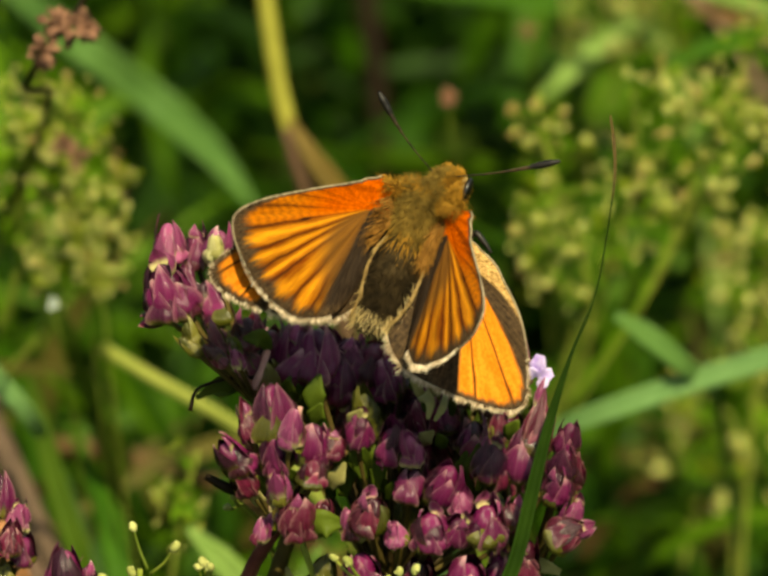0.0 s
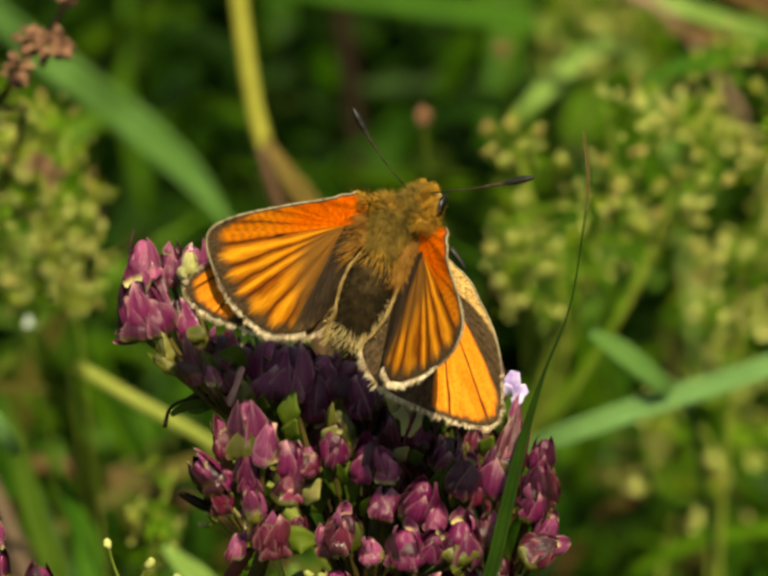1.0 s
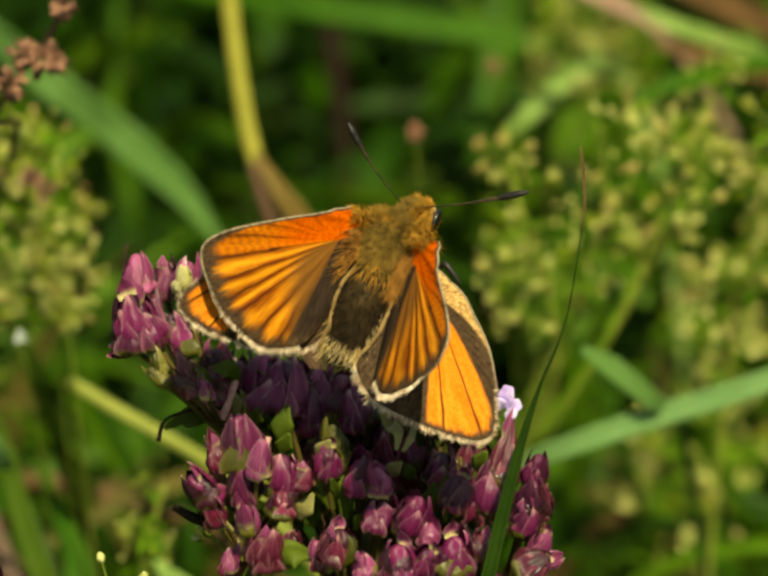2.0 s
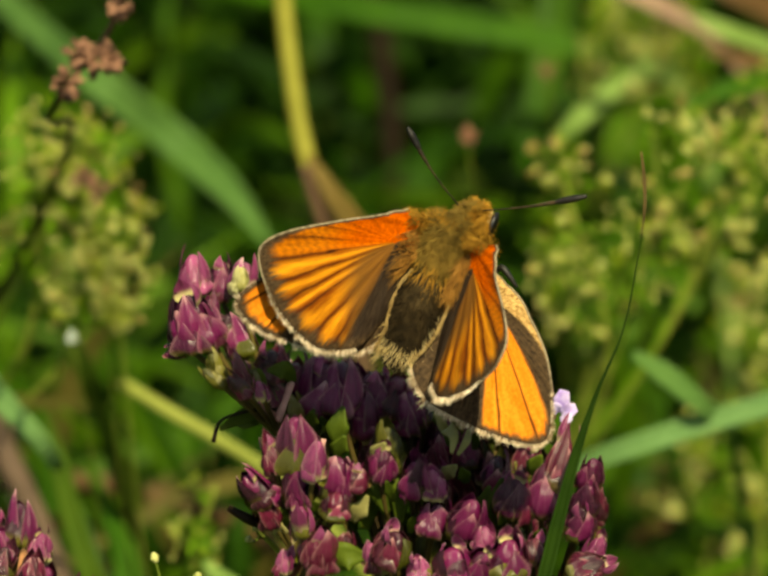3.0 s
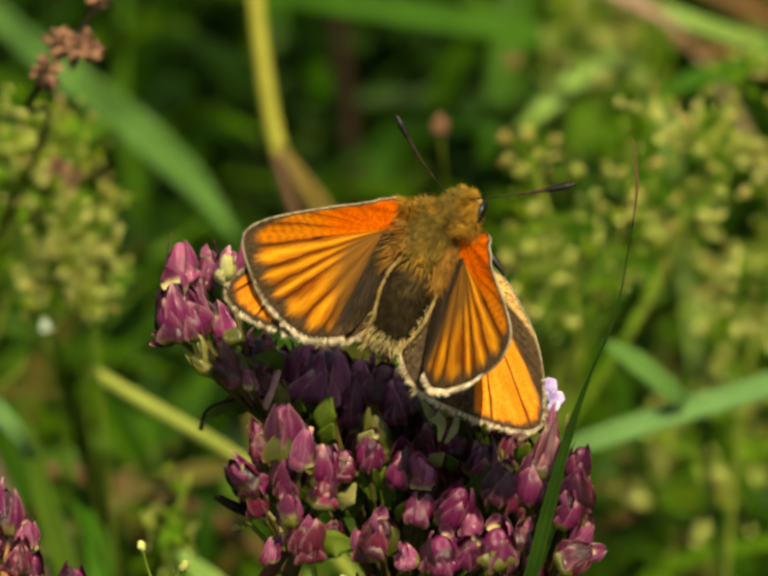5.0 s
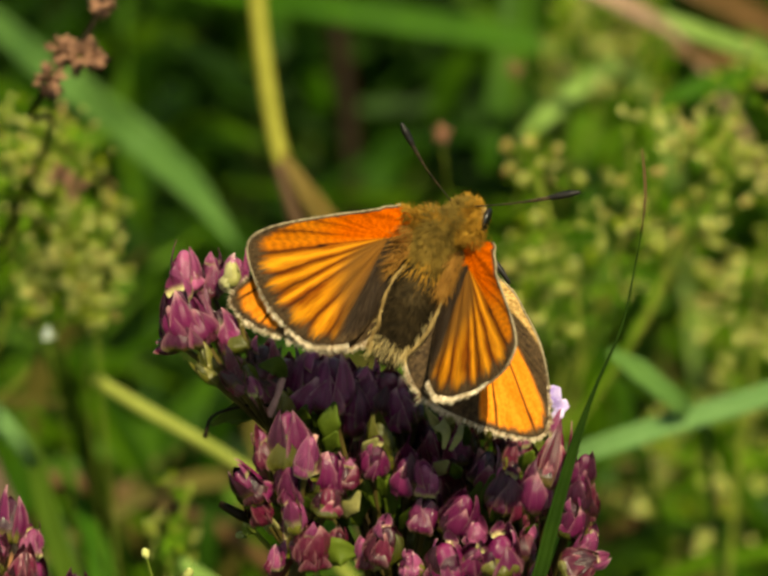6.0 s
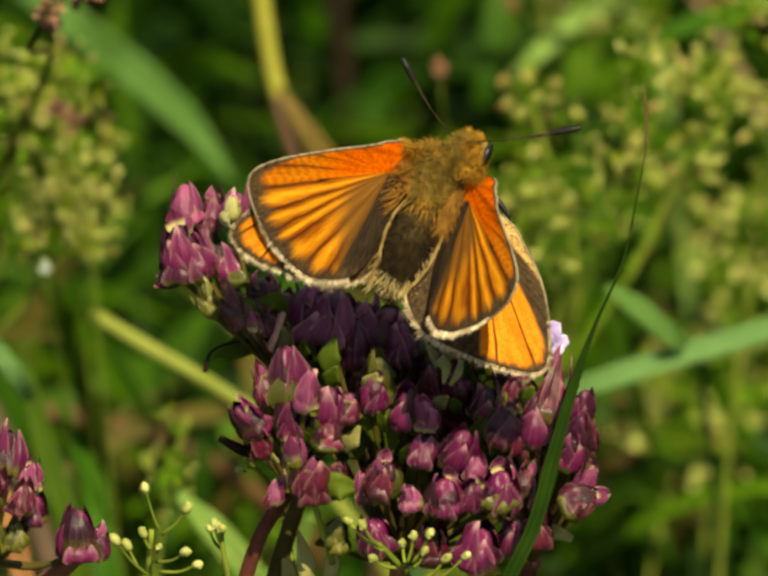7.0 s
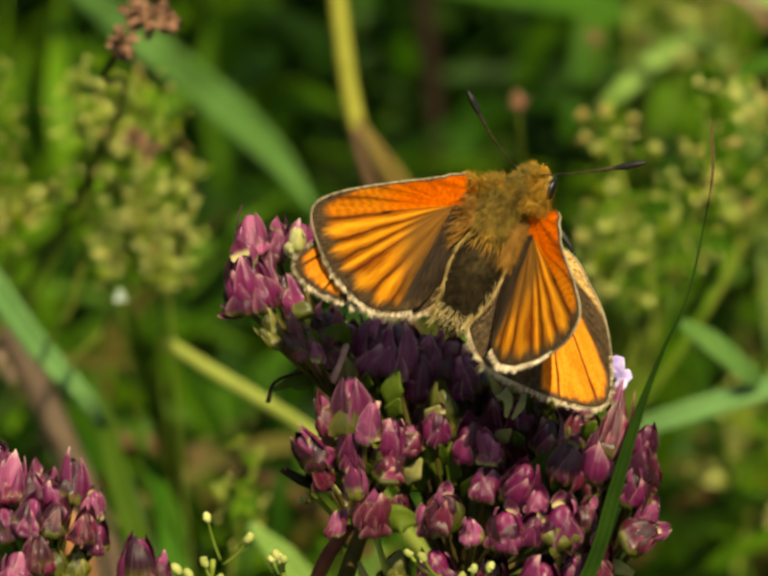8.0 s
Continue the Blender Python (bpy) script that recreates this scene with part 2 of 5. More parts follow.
FADED_PINK = plant_material("faded_pink_petal", tint(92, 60, 44), tint(150, 108, 86), thin=0.0, scale=900.0)
PEDICEL = plant_material("pedicel", tint(44, 34, 18), tint(92, 80, 40), thin=0.0, scale=900.0)
GREY_STALK = plant_material("grey_dead_stalk", tint(56, 46, 38), tint(112, 92, 76), thin=0.0, scale=300.0, vary=0.1)
OLIVE_GRASS = plant_material("olive_grass", tint(48, 74, 12), tint(90, 114, 34), streak=True, scale=200.0, vary=0.1)
DRY_TIP = plant_material("withered_tip", tint(50, 40, 20), tint(92, 74, 42), thin=0.0, scale=900.0, vary=0.1)
DRY = plant_material("dry_leaf", tint(130, 98, 80), tint(206, 172, 150), scale=300.0, vary=0.1)
SEED = plant_material("brown_seed_head", tint(28, 17, 12), tint(160, 118, 96), thin=0.0, scale=900.0, per="island")
BEDSTRAW = plant_material("bedstraw_flower", tint(150, 170, 44), tint(255, 252, 160), vary=0.9, per="random", scale=700.0, thin=0.15)
BEDSTRAW_PINK = plant_material("pinkish_bedstraw_bud", tint(146, 114, 66), tint(216, 184, 126), per="random", scale=700.0, thin=0.1)
BEDSTRAW_LEAF = plant_material("bedstraw_leaf", tint(52, 90, 12), tint(104, 142, 34), per="random", scale=500.0)
PALE_BUD = plant_material("pale_green_bud", tint(112, 122, 52), tint(206, 206, 136), per="island", scale=900.0, thin=0.1)
# One foliage, two colours: shade painted into the first, sunlight into the second.
THICKET_SHADED = plant_material("meadow_leaves", tint(12, 34, 3), tint(40, 74, 10), per="island", scale=120.0)
THICKET_SUNLIT = plant_material("sunlit_meadow_leaves", tint(34, 68, 8), tint(84, 120, 26), per="island", scale=120.0)
RUSTY = plant_material("rusty_leaf", tint(140, 92, 58), tint(206, 150, 106), scale=300.0, vary=0.1)
LITTER = plant_material("dead_grass", tint(54, 56, 20), tint(100, 92, 44), per="island", scale=120.0)
LEAF_BRIGHT = plant_material("marjoram_leaf", tint(48, 64, 16), tint(94, 110, 38), scale=600.0, vary=0.1)
LEAF_DARK = plant_material("dark_marjoram_leaf", tint(34, 46, 10), tint(70, 84, 24), scale=600.0, vary=0.2)
LEAF_PALE = plant_material("pale_leaf", tint(96, 96, 48), tint(186, 176, 118), scale=600.0, vary=0.1)
SOIL = Nodes("mossy_soil", 0.9, 0.1)
_n1, _n2, _n3 = SOIL.noise(3.0, 5.0), SOIL.noise(60.0, 5.0), SOIL.noise(0.4, 3.0)
_f = SOIL.step(SOIL.math("ADD", SOIL.math("MULTIPLY", _n1, 0.6), SOIL.math("MULTIPLY", _n2, 0.4)), 0.32, 0.6)
SOIL.bump(_n2, 0.6, 0.01)
SOIL = SOIL.colour(SOIL.mix(_f, SOIL.mix(_n2, tint(34, 28, 16), tint(78, 64, 42)), SOIL.mix(_n3, tint(26, 48, 8), tint(70, 96, 26))))
FORE = wing_material("forewing_scales", False)
HIND = wing_material("hindwing_scales", True)
CREAM = plant_material("cream_fringe", tint(128, 100, 70), tint(250, 234, 206), rough=0.8, spec=0.1, thin=0.0, per="island", scale=3000.0)
GREY_FRINGE = plain_material("grey_fringe", tint(84, 75, 60), tint(166, 150, 122), 0.8, 3000.0, 0.1, 0)
CHITIN = plain_material("dark_chitin", tint(9, 7, 6), tint(32, 27, 21), 0.5, 2000.0, 0.4)
EYE = plain_material("dark_eye", tint(8, 6, 6), tint(20, 16, 12), 0.32, 2000.0, 0.6, 0)
FUR_GOLD = plain_material("golden_fur", tint(104, 74, 22), tint(184, 136, 56), 0.8, 1500.0, 0.1, 0)
FUR_BROWN = plain_material("brown_fur", tint(104, 70, 28), tint(178, 130, 66), 0.8, 1500.0, 0.1, 0)
FUR_OLIVE = plain_material("olive_fur", tint(72, 58, 24), tint(150, 122, 60), 0.8, 1500.0, 0.1, 0)
FUR_DARK = plain_material("dark_abdomen_fur", tint(20, 16, 10), tint(70, 57, 36), 0.95, 1500.0, 0.1, 0)
FUR_CREAM = plain_material("cream_fur", tint(206, 176, 112), tint(255, 236, 184), 0.8, 1500.0, 0.1, 0)
FUR_TAN = plain_material("tan_fur", tint(120, 96, 56), tint(206, 176, 120), 0.8, 1500.0, 0.1, 0)
ANTENNA = plain_material("ringed_antenna", tint(12, 9, 6), tint(84, 68, 44), 0.5, 2500.0, 0.3, 0)
LEG = plain_material("pale_leg", tint(120, 96, 60), tint(206, 186, 140), 0.6, 2000.0, 0.2, 0)
VIOLET = plain_material("violet_petal", tint(150, 120, 200), tint(226, 214, 246), 0.5, 900.0, 0.3)


# ---- mesh helpers
def make(name, bm, material, smooth=True):
    me = bpy.data.meshes.new(name)
    bm.normal_update()
    bm.to_mesh(me)
    bm.free()
    if smooth:
        for p in me.polygons:
            p.use_smooth = True
    me.materials.append(material)
    return me


def part(name, bm, material, parent=None, label="", smooth=True):
    """One mesh object, under a thing or a part where one is given."""
    ob = new(name, make(name, bm, material, smooth) if isinstance(bm, bmesh.types.BMesh) else bm)
    ob.parent = parent
    return tagged(ob, label)


def thing(name, place, label, category, group="", kind=""):
    ob = new(name)
    ob.location = place
    ob.empty_display_size = 0.002
    return tagged(ob, label, category, group, kind)


def side_of(d):
    d = d.normalized()
    a = d.cross(Vector((0, 0, 1)))
    if a.length < 0.1:
        a = d.cross(Vector((0, 1, 0)))
    a.normalize()
    return a, d.cross(a).normalized()


def curve(points, count):
    """A smooth line through the points that doesn't overshoot where they lie unevenly."""
    p = [Vector(q) for q in points]
    n = len(p)
    h = [max((p[i + 1] - p[i]).length, 1e-9) for i in range(n - 1)]
    slope = [(p[i + 1] - p[i]) / h[i] for i in range(n - 1)]
    m = [slope[0]] + [(slope[i - 1] * h[i] + slope[i] * h[i - 1]) / (h[i] + h[i - 1]) for i in range(1, n - 1)] + [slope[-1]]
    out = []
    for i in range(count + 1):
        x = i / count * (n - 1)
        k = min(int(x), n - 2)
        t = x - k
        out.append((2 * t ** 3 - 3 * t ** 2 + 1) * p[k] + (t ** 3 - 2 * t ** 2 + t) * h[k] * m[k] + (3 * t ** 2 - 2 * t ** 3) * p[k + 1] + (t ** 3 - t ** 2) * h[k] * m[k + 1])
    return out


def tube(bm, points, radii, sides=8, steps=16):
    pts = curve(points, steps) if len(points) > 2 else [Vector(points[0]).lerp(Vector(points[1]), i / 3) for i in range(4)]
    n = len(pts)
    rings = []
    for i, p in enumerate(pts):
        d = pts[min(i + 1, n - 1)] - pts[max(i - 1, 0)]
        a, b = side_of(d)
        x = i / (n - 1) * (len(radii) - 1)
        k = min(int(x), len(radii) - 2)
        r = radii[k] + (radii[k + 1] - radii[k]) * (x - k)
        rings.append([bm.verts.new(p + (a * math.cos(t) + b * math.sin(t)) * r) for t in (2 * math.pi * j / sides for j in range(sides))])
    for r0, r1 in zip(rings, rings[1:]):
        for j in range(sides):
            bm.faces.new((r0[j], r0[(j + 1) % sides], r1[(j + 1) % sides], r1[j]))
    bm.faces.new(rings[0][::-1])
    bm.faces.new(rings[-1])


def blade(bm, points, widths, facing, fold=0.25, steps=24, thick=0.00015):
    """A grass blade or leaf: a folded strip with thickness that widens and tapers along the line."""
    pts = curve(points, steps)
    uv = bm.loops.layers.uv.verify()
    rows = []
    for i, p in enumerate(pts):
        d = (pts[min(i + 1, steps)] - pts[max(i - 1, 0)]).normalized()
        a = d.cross(facing).normalized()
        n = a.cross(d).normalized()
        x = i / steps * (len(widths) - 1)
        k = min(int(x), len(widths) - 2)
        w = (widths[k] + (widths[k + 1] - widths[k]) * (x - k)) / 2
        row = []
        for j in (-1, -0.5, 0, 0.5, 1):
            row.append(bm.verts.new(p + a * w * j + n * (abs(j) - 0.5) * fold * w))
        for j in (1, 0, -1):
            row.append(bm.verts.new(p + a * w * j * 0.96 + n * ((abs(j) - 0.5) * fold * w - thick)))
        rows.append(row)
    across = (0, 0.25, 0.5, 0.75, 1, 1, 0.5, 0)
    for i, (r0, r1) in enumerate(zip(rows, rows[1:])):
        for j in range(8):
            m = (j + 1) % 8
            f = bm.faces.new((r0[j], r0[m], r1[m], r1[j]))
            for loop, q in zip(f.loops, ((j, i), (m, i), (m, i + 1), (j, i + 1))):
                loop[uv].uv = (across[q[0]], q[1] / steps)
    bm.faces.new(rows[0][::-1])
    bm.faces.new(rows[-1])


def ball(bm, centre, size, turn=None, rings=6, sides=8):
    """A rounded lump with half-sizes given along its own axes."""
    m = Matrix.Translation(centre) @ (turn.to_4x4() if turn else Matrix()) @ Matrix.Diagonal((*size, 1))
    bmesh.ops.create_uvsphere(bm, u_segments=sides, v_segments=rings, radius=1, matrix=m)


def aim(d, spin=0.0):
    """A turn whose z axis lies along d."""
    return Vector(d).to_track_quat("Z", "Y").to_matrix() @ Matrix.Rotation(spin, 3, "Z")


# ---- ground
bm = bmesh.new()
bmesh.ops.create_grid(bm, x_segments=160, y_segments=160, size=1.0)
for q in bm.verts:
    r = max(abs(q.co.x), abs(q.co.y))
    q.co.xy *= 0.9 + 60 * r ** 6
    q.co.z = 0.02 * noise.noise(q.co * 6) + 0.006 * noise.noise(q.co * 30) - 0.03
tagged(part("ground", bm, SOIL), "mossy dark soil of a summer meadow", "ground", kind="structure")


# ---- the butterfly
TURN = Matrix((RIGHT, RISE, -AWAY)).transposed() @ Matrix(((0.914, 0.377, -0.149), (-0.357, 0.923, 0.144), (0.192, -0.079, 0.978)))
MM = 0.001


def profile(table, x):
    """The reach at the angle x, smoothed between the entries of the table."""
    def straight(q):
        for (x0, y0), (x1, y1) in zip(table, table[1:]):
            if x0 >= q >= x1:
                return y0 + (y1 - y0) * (x0 - q) / (x0 - x1)
        return table[0][1] if q > table[0][0] else table[-1][1]
    return sum(straight(x + 0.4 * k) for k in range(-4, 5)) / 9


VEINS = {"forewing": ((1.6, -1.5), (-60, 0, 10, 18, 26.5, 35.5, 43, 50.5, 65, 76, 100, 140), (-6, -3.5, -2, -1, 0, 1, 2, 3, 4, 5, 7, 10)),
         "hindwing": ((2.77, 0.2), (-90, 0, 20, 33, 48, 62, 78, 95, 140), (-4, -2, -1, 0, 1, 2, 3, 4, 6))}


def wing(name, table, material, sign, parent, root, opening, sweep, fringe_from, fringe_to, camber):
    """A wing as a sheet of scales fanned out from its root, with a fringe of fine scales along its outer edge."""
    across, out = 72, 30
    first, last = table[0][0], table[-1][0]
    bm = bmesh.new()
    uv, uv2 = bm.loops.layers.uv.new("fan"), bm.loops.layers.uv.new("reach")
    grid = []
    rim = []
    # the veins spread from a point a little outside the root
    focus, turns, numbers = VEINS[name]
    if name == "hindwing" and sign < 0:
        focus = (4.5, 0.6)

    def vein_place(co):
        x, y = sign * co.x / MM - focus[0], co.y / MM - focus[1]
        q = -math.degrees(math.atan2(y, x))
        return float(np.interp(q, turns, numbers)), math.hypot(x, y), q

    for i in range(across + 1):
        ang = first + (last - first) * i / across
        reach = profile(table, ang)
        row = []
        for j in range(out + 1):
            s = 0.05 + 0.95 * j / out
            r = reach * s
            a = radians(ang + sweep)
            ridge = 0.05 * math.cos(2 * math.pi * 8 * i / across) * s
            z = camber * math.sin(math.pi * i / across) * s * s + ridge - 0.35 * camber * s ** 3
            row.append(bm.verts.new((sign * r * math.cos(a) * MM, r * math.sin(a) * MM, z * MM)))
        grid.append(row)
        rim.append((row[-1].co.copy(), (row[-1].co - row[-2].co).normalized(), i / across))
    for i in range(across):
        for j in range(out):
            f = bm.faces.new((grid[i][j], grid[i + 1][j], grid[i + 1][j + 1], grid[i][j + 1]))
            for loop, q in zip(f.loops, ((i, j), (i + 1, j), (i + 1, j + 1), (i, j + 1))):
                number, far, turn = vein_place(loop.vert.co)
                loop[uv].uv = (number, 0.05 + 0.95 * q[1] / out)
                loop[uv2].uv = (far / 10, turn / 100)
    inner_line = [q.co.copy() for q in grid[-1][2:]][::3] + [rim[i][0] for i in range(across - 2, int(0.88 * across), -2)]
    ob = part(name, bm, material, parent)
    thick = ob.modifiers.new("thickness", "SOLIDIFY")
    thick.thickness, thick.offset = 0.00006, 0
    ob.matrix_basis = Matrix.Translation(Vector(root) * MM) @ Matrix.Rotation(radians(-sign * opening), 4, "Y")
    rng = random.Random(5)
    if fringe_to > 0.88:
        bm = bmesh.new()
        tube(bm, inner_line, [0.03 * MM, 0.06 * MM, 0.06 * MM, 0.05 * MM], sides=6, steps=30)
        part("inner_edge", bm, FUR_CREAM, ob, "pale haired inner edge")
    bm = bmesh.new()
    tube(bm, [p for p, d, x in rim if x <= fringe_from + 0.02], [0.05 * MM, 0.075 * MM, 0.08 * MM, 0.06 * MM], sides=6, steps=60)
    part("edge_vein", bm, GREY_FRINGE, ob, "pale greyish front edge")
    for label, lo, hi, mat, size in (("cream_fringe", fringe_from, fringe_to, CREAM, 0.44),):
        bm = bmesh.new()
        for k in range(1100):
            x = lo + (hi - lo) * rng.random()
            i = min(int(x * across), across - 1)
            t = x * across - i
            p = rim[i][0].lerp(rim[i + 1][0], t)
            d = rim[i][1].lerp(rim[i + 1][1], t)
            along = (rim[i + 1][0] - rim[i][0]).normalized()
            normal = along.cross(d).normalized()
            edge = normal.cross(along).normalized()
            if edge.dot(d) < 0:
                edge = -edge
            clump = 0.75 + 1.1 * noise.noise(Vector((x * 75, hi, sign)))
            grow = min(1.0, (0.4 if name == "hindwing" else 0.22) + 1.4 * (x - lo) / (hi - lo))
            l = size * MM * rng.uniform(0.3, 1.25) * max(clump, 0.25) * grow
            w = 0.03 * MM
            tip = p + (edge + along * rng.uniform(-0.4, 0.4) + normal * rng.uniform(-0.35, 0.35)).normalized() * l
            p = p - edge * 0.12 * MM + normal * rng.uniform(-0.05, 0.06) * MM
            q = [bm.verts.new(v) for v in (p - along * w, p + along * w, p + normal * w * 1.4, tip)]
            for tri in ((0, 1, 3), (1, 2, 3), (2, 0, 3)):
                bm.faces.new([q[n] for n in tri])
        part(label, bm, mat, ob, "cream scale fringe", smooth=False)
    return ob


def fur(bm, rng, count, centre, size, length, lean, where=lambda n: True):
    """Fine hairs that stand on a rounded body and lean backwards."""
    done = 0
    while done < count:
        n = Vector((rng.gauss(0, 1), rng.gauss(0, 1), rng.gauss(0, 1))).normalized()
        if not where(n):
            continue
        done += 1
        p = Vector((n.x * size[0], n.y * size[1], n.z * size[2])) + Vector(centre)
        out = Vector((n.x / size[0], n.y / size[1], n.z / size[2])).normalized()
        d = (out + Vector(lean) * rng.uniform(0.6, 1.4) + Vector((rng.gauss(0, 0.3), rng.gauss(0, 0.3), rng.gauss(0, 0.2)))).normalized()
        l = length * rng.uniform(0.5, 1.3)
        a, b = side_of(d)
        w = 0.035
        q = [bm.verts.new(v * MM) for v in (p + a * w, p - a * w * 0.5 + b * w, p - a * w * 0.5 - b * w, p + d * l)]
        for tri in ((0, 1, 3), (1, 2, 3), (2, 0, 3)):
            bm.faces.new([q[k] for k in tri])


def butterfly():
    top = thing("butterfly", spot(3.58, 2.52, -3), "orange skipper butterfly with dark-edged spread wings on purple marjoram", "butterfly")
    top.matrix_basis = Matrix.Translation(top.location) @ TURN.to_4x4()
    rng = random.Random(11)
    # body
    bm = bmesh.new()
    ball(bm, Vector((0.1, -0.4, -0.4)) * MM, (1.55 * MM, 2.1 * MM, 1.42 * MM), rings=14, sides=20)
    ball(bm, Vector((1.9, 1.35, -0.3)) * MM, (0.75 * MM, 1.25 * MM, 0.75 * MM), rings=12, sides=16)
    thorax = part("thorax", bm, FUR_OLIVE, top)
    bm = bmesh.new()
    fur(bm, rng, 3800, (0.1, -0.4, -0.4), (1.55, 2.1, 1.45), 0.7, (0, -1.5, -0.1), lambda n: n.z > -0.3 and n.y < 0.8)
    fur(bm, rng, 700, (-0.5, 0.9, -0.5), (1.0, 0.9, 0.9), 0.6, (-0.2, -0.6, 0.0), lambda n: n.z > -0.3)
    fur(bm, rng, 1200, (0.8, 1.2, -0.25), (1.3, 1.2, 0.85), 0.7, (-0.2, -1.4, 0.0), lambda n: n.z > -0.3)
    part("olive_fur", bm, FUR_OLIVE, thorax, "olive-brown hairs on the thorax", smooth=False)
    bm = bmesh.new()
    fur(bm, rng, 500, (0.15, -0.3, -0.35), (1.55, 2.1, 1.45), 0.7, (0.1, -1.3, -0.1), lambda n: n.z > -0.4 and (n.y > 0.72 or abs(n.x) > 0.85))
    fur(bm, rng, 450, (-0.5, 0.9, -0.5), (1.0, 0.9, 0.9), 0.6, (-0.3, -0.5, 0.0), lambda n: n.z > -0.3)
    fur(bm, rng, 1100, (1.6, 1.4, -0.35), (0.8, 1.2, 0.8), 0.5, (0.1, -0.8, 0.1), lambda n: n.z > -0.3)
    fur(bm, rng, 90, (0, -1.6, -0.3), (1.7, 1.4, 1.3), 1.1, (0, -1.2, 0.1), lambda n: n.z > 0.1 and n.y < 0)
    fur(bm, rng, 300, (-1.35, 0.45, 0.0), (0.6, 0.45, 0.5), 0.7, (-1.1, -0.5, 0.2), lambda n: n.z > -0.2)
    fur(bm, rng, 350, (1.75, 0.75, 0.2), (0.4, 0.6, 0.5), 0.6, (0.3, -0.9, 0.2), lambda n: n.z > -0.2)
    fur(bm, rng, 300, (2.7, 0.7, 1.5), (0.75, 0.2, 1.1), 0.7, (0, -1.2, 0.3))
    fur(bm, rng, 240, (-1.75, 0.8, 0.9), (0.5, 0.3, 0.7), 0.7, (-0.7, -0.6, 0.3))
    fur(bm, rng, 1300, (2.05, 1.35, -0.1), (0.5, 1.35, 0.75), 0.55, (0.0, -1.5, 0.0), lambda n: n.z > -0.4)
    fur(bm, rng, 500, (-0.8, 0.75, -0.3), (1.2, 0.5, 0.7), 0.6, (-1.1, -0.9, 0.1), lambda n: n.z > -0.4 and n.y < 0.7)
    part("golden_fur", bm, FUR_GOLD, thorax, "golden hairs on the collar and shoulders", smooth=False)
    bm = bmesh.new()
    fur(bm, rng, 420, (-1.8, -1.3, 0.75), (0.8, 1.5, 0.4), 1.3, (-1.8, -1.9, 1.7), lambda n: n.z > -0.5)
    fur(bm, rng, 700, (2.0, -1.5, 0.6), (0.35, 1.4, 0.4), 1.2, (0.7, -2.2, 0.8), lambda n: n.z > -0.5)
    part("brown_fur", bm, FUR_BROWN, thorax, "long brown hairs over the wing roots", smooth=False)
    bm = bmesh.new()
    pts = [Vector((0, y, z)) * MM for y, z in ((-1.6, -0.6), (-3.4, -0.65), (-5.2, -0.85), (-6.9, -1.1), (-8.2, -1.3))]
    tube(bm, pts, [1.3 * MM, 1.42 * MM, 1.4 * MM, 1.2 * MM, 0.6 * MM], sides=20, steps=40)
    for q in bm.verts:
        q.co.z += 0.04 * MM * math.sin(q.co.y / MM * 5.6)
    abdomen = part("abdomen", bm, FUR_DARK, top)
    bm = bmesh.new()
    fur(bm, rng, 5200, (0.1, -4.4, -0.85), (1.5, 3.4, 1.35), 0.75, (0, -1.3, 0), lambda n: n.z > -0.2)
    part("dark_fur", bm, FUR_DARK, abdomen, "blackish-brown hairs on the abdomen", smooth=False)
    bm = bmesh.new()
    fur(bm, rng, 1100, (0, -4.7, -0.9), (1.6, 4.0, 1.25), 0.8, (0, -1.0, 0.1), lambda n: -0.4 < n.z < 0.7 and abs(n.x) > 0.8 + 0.2 * n.y)
    fur(bm, rng, 300, (0.15, -4.7, -0.7), (1.25, 2.8, 1.2), 0.9, (0.05, -1.3, 0.1), lambda n: n.y < -0.72 and n.z > -0.6)
    fur(bm, rng, 130, (0.1, -6.7, -0.35), (1.2, 0.8, 0.45), 0.8, (0.0, -1.9, 0.3), lambda n: n.z > 0.0 and n.y < 0.2)
    part("cream_fur", bm, FUR_CREAM, abdomen, "cream hairs along the sides and tail", smooth=False)
    bm = bmesh.new()
    tube(bm, [Vector(q) * MM for q in ((3.65, -0.48, -0.5), (4.03, -0.05, -0.2), (4.55, -0.3, -0.2), (5.34, -0.84, -0.4))], [0.12 * MM, 0.22 * MM, 0.2 * MM, 0.1 * MM], sides=8, steps=12)
    part("leg", bm, CHITIN, top, "dark bent leg beside the wing")
    # pale hair lines that frame the abdomen
    for line in (((-0.94, -2.07, 0.5), (-1.29, -3.54, 0.7), (-1.28, -5.0, 0.7), (-1.11, -6.52, 0.5), (-1.33, -7.61, 0.2)), ((1.77, -1.85, 0.6), (2.02, -3.39, 0.7), (1.99, -5.01, 0.6), (1.6, -6.48, 0.3), (1.05, -7.49, 0.0))):
        bm = bmesh.new()
        track = curve([Vector(q) * MM for q in line], 60)
        for k in range(220):
            i = rng.randrange(59)
            p = track[i].lerp(track[i + 1], rng.random()) + Vector((rng.gauss(0, 0.04), rng.gauss(0, 0.04), rng.gauss(0, 0.04))) * MM
            d = ((track[i + 1] - track[i]).normalized() + Vector((rng.gauss(0, 0.22), rng.gauss(0, 0.15), rng.gauss(0.1, 0.2)))).normalized()
            l = rng.uniform(0.25, 0.6) * MM
            a, b = side_of(d)
            w = 0.03 * MM
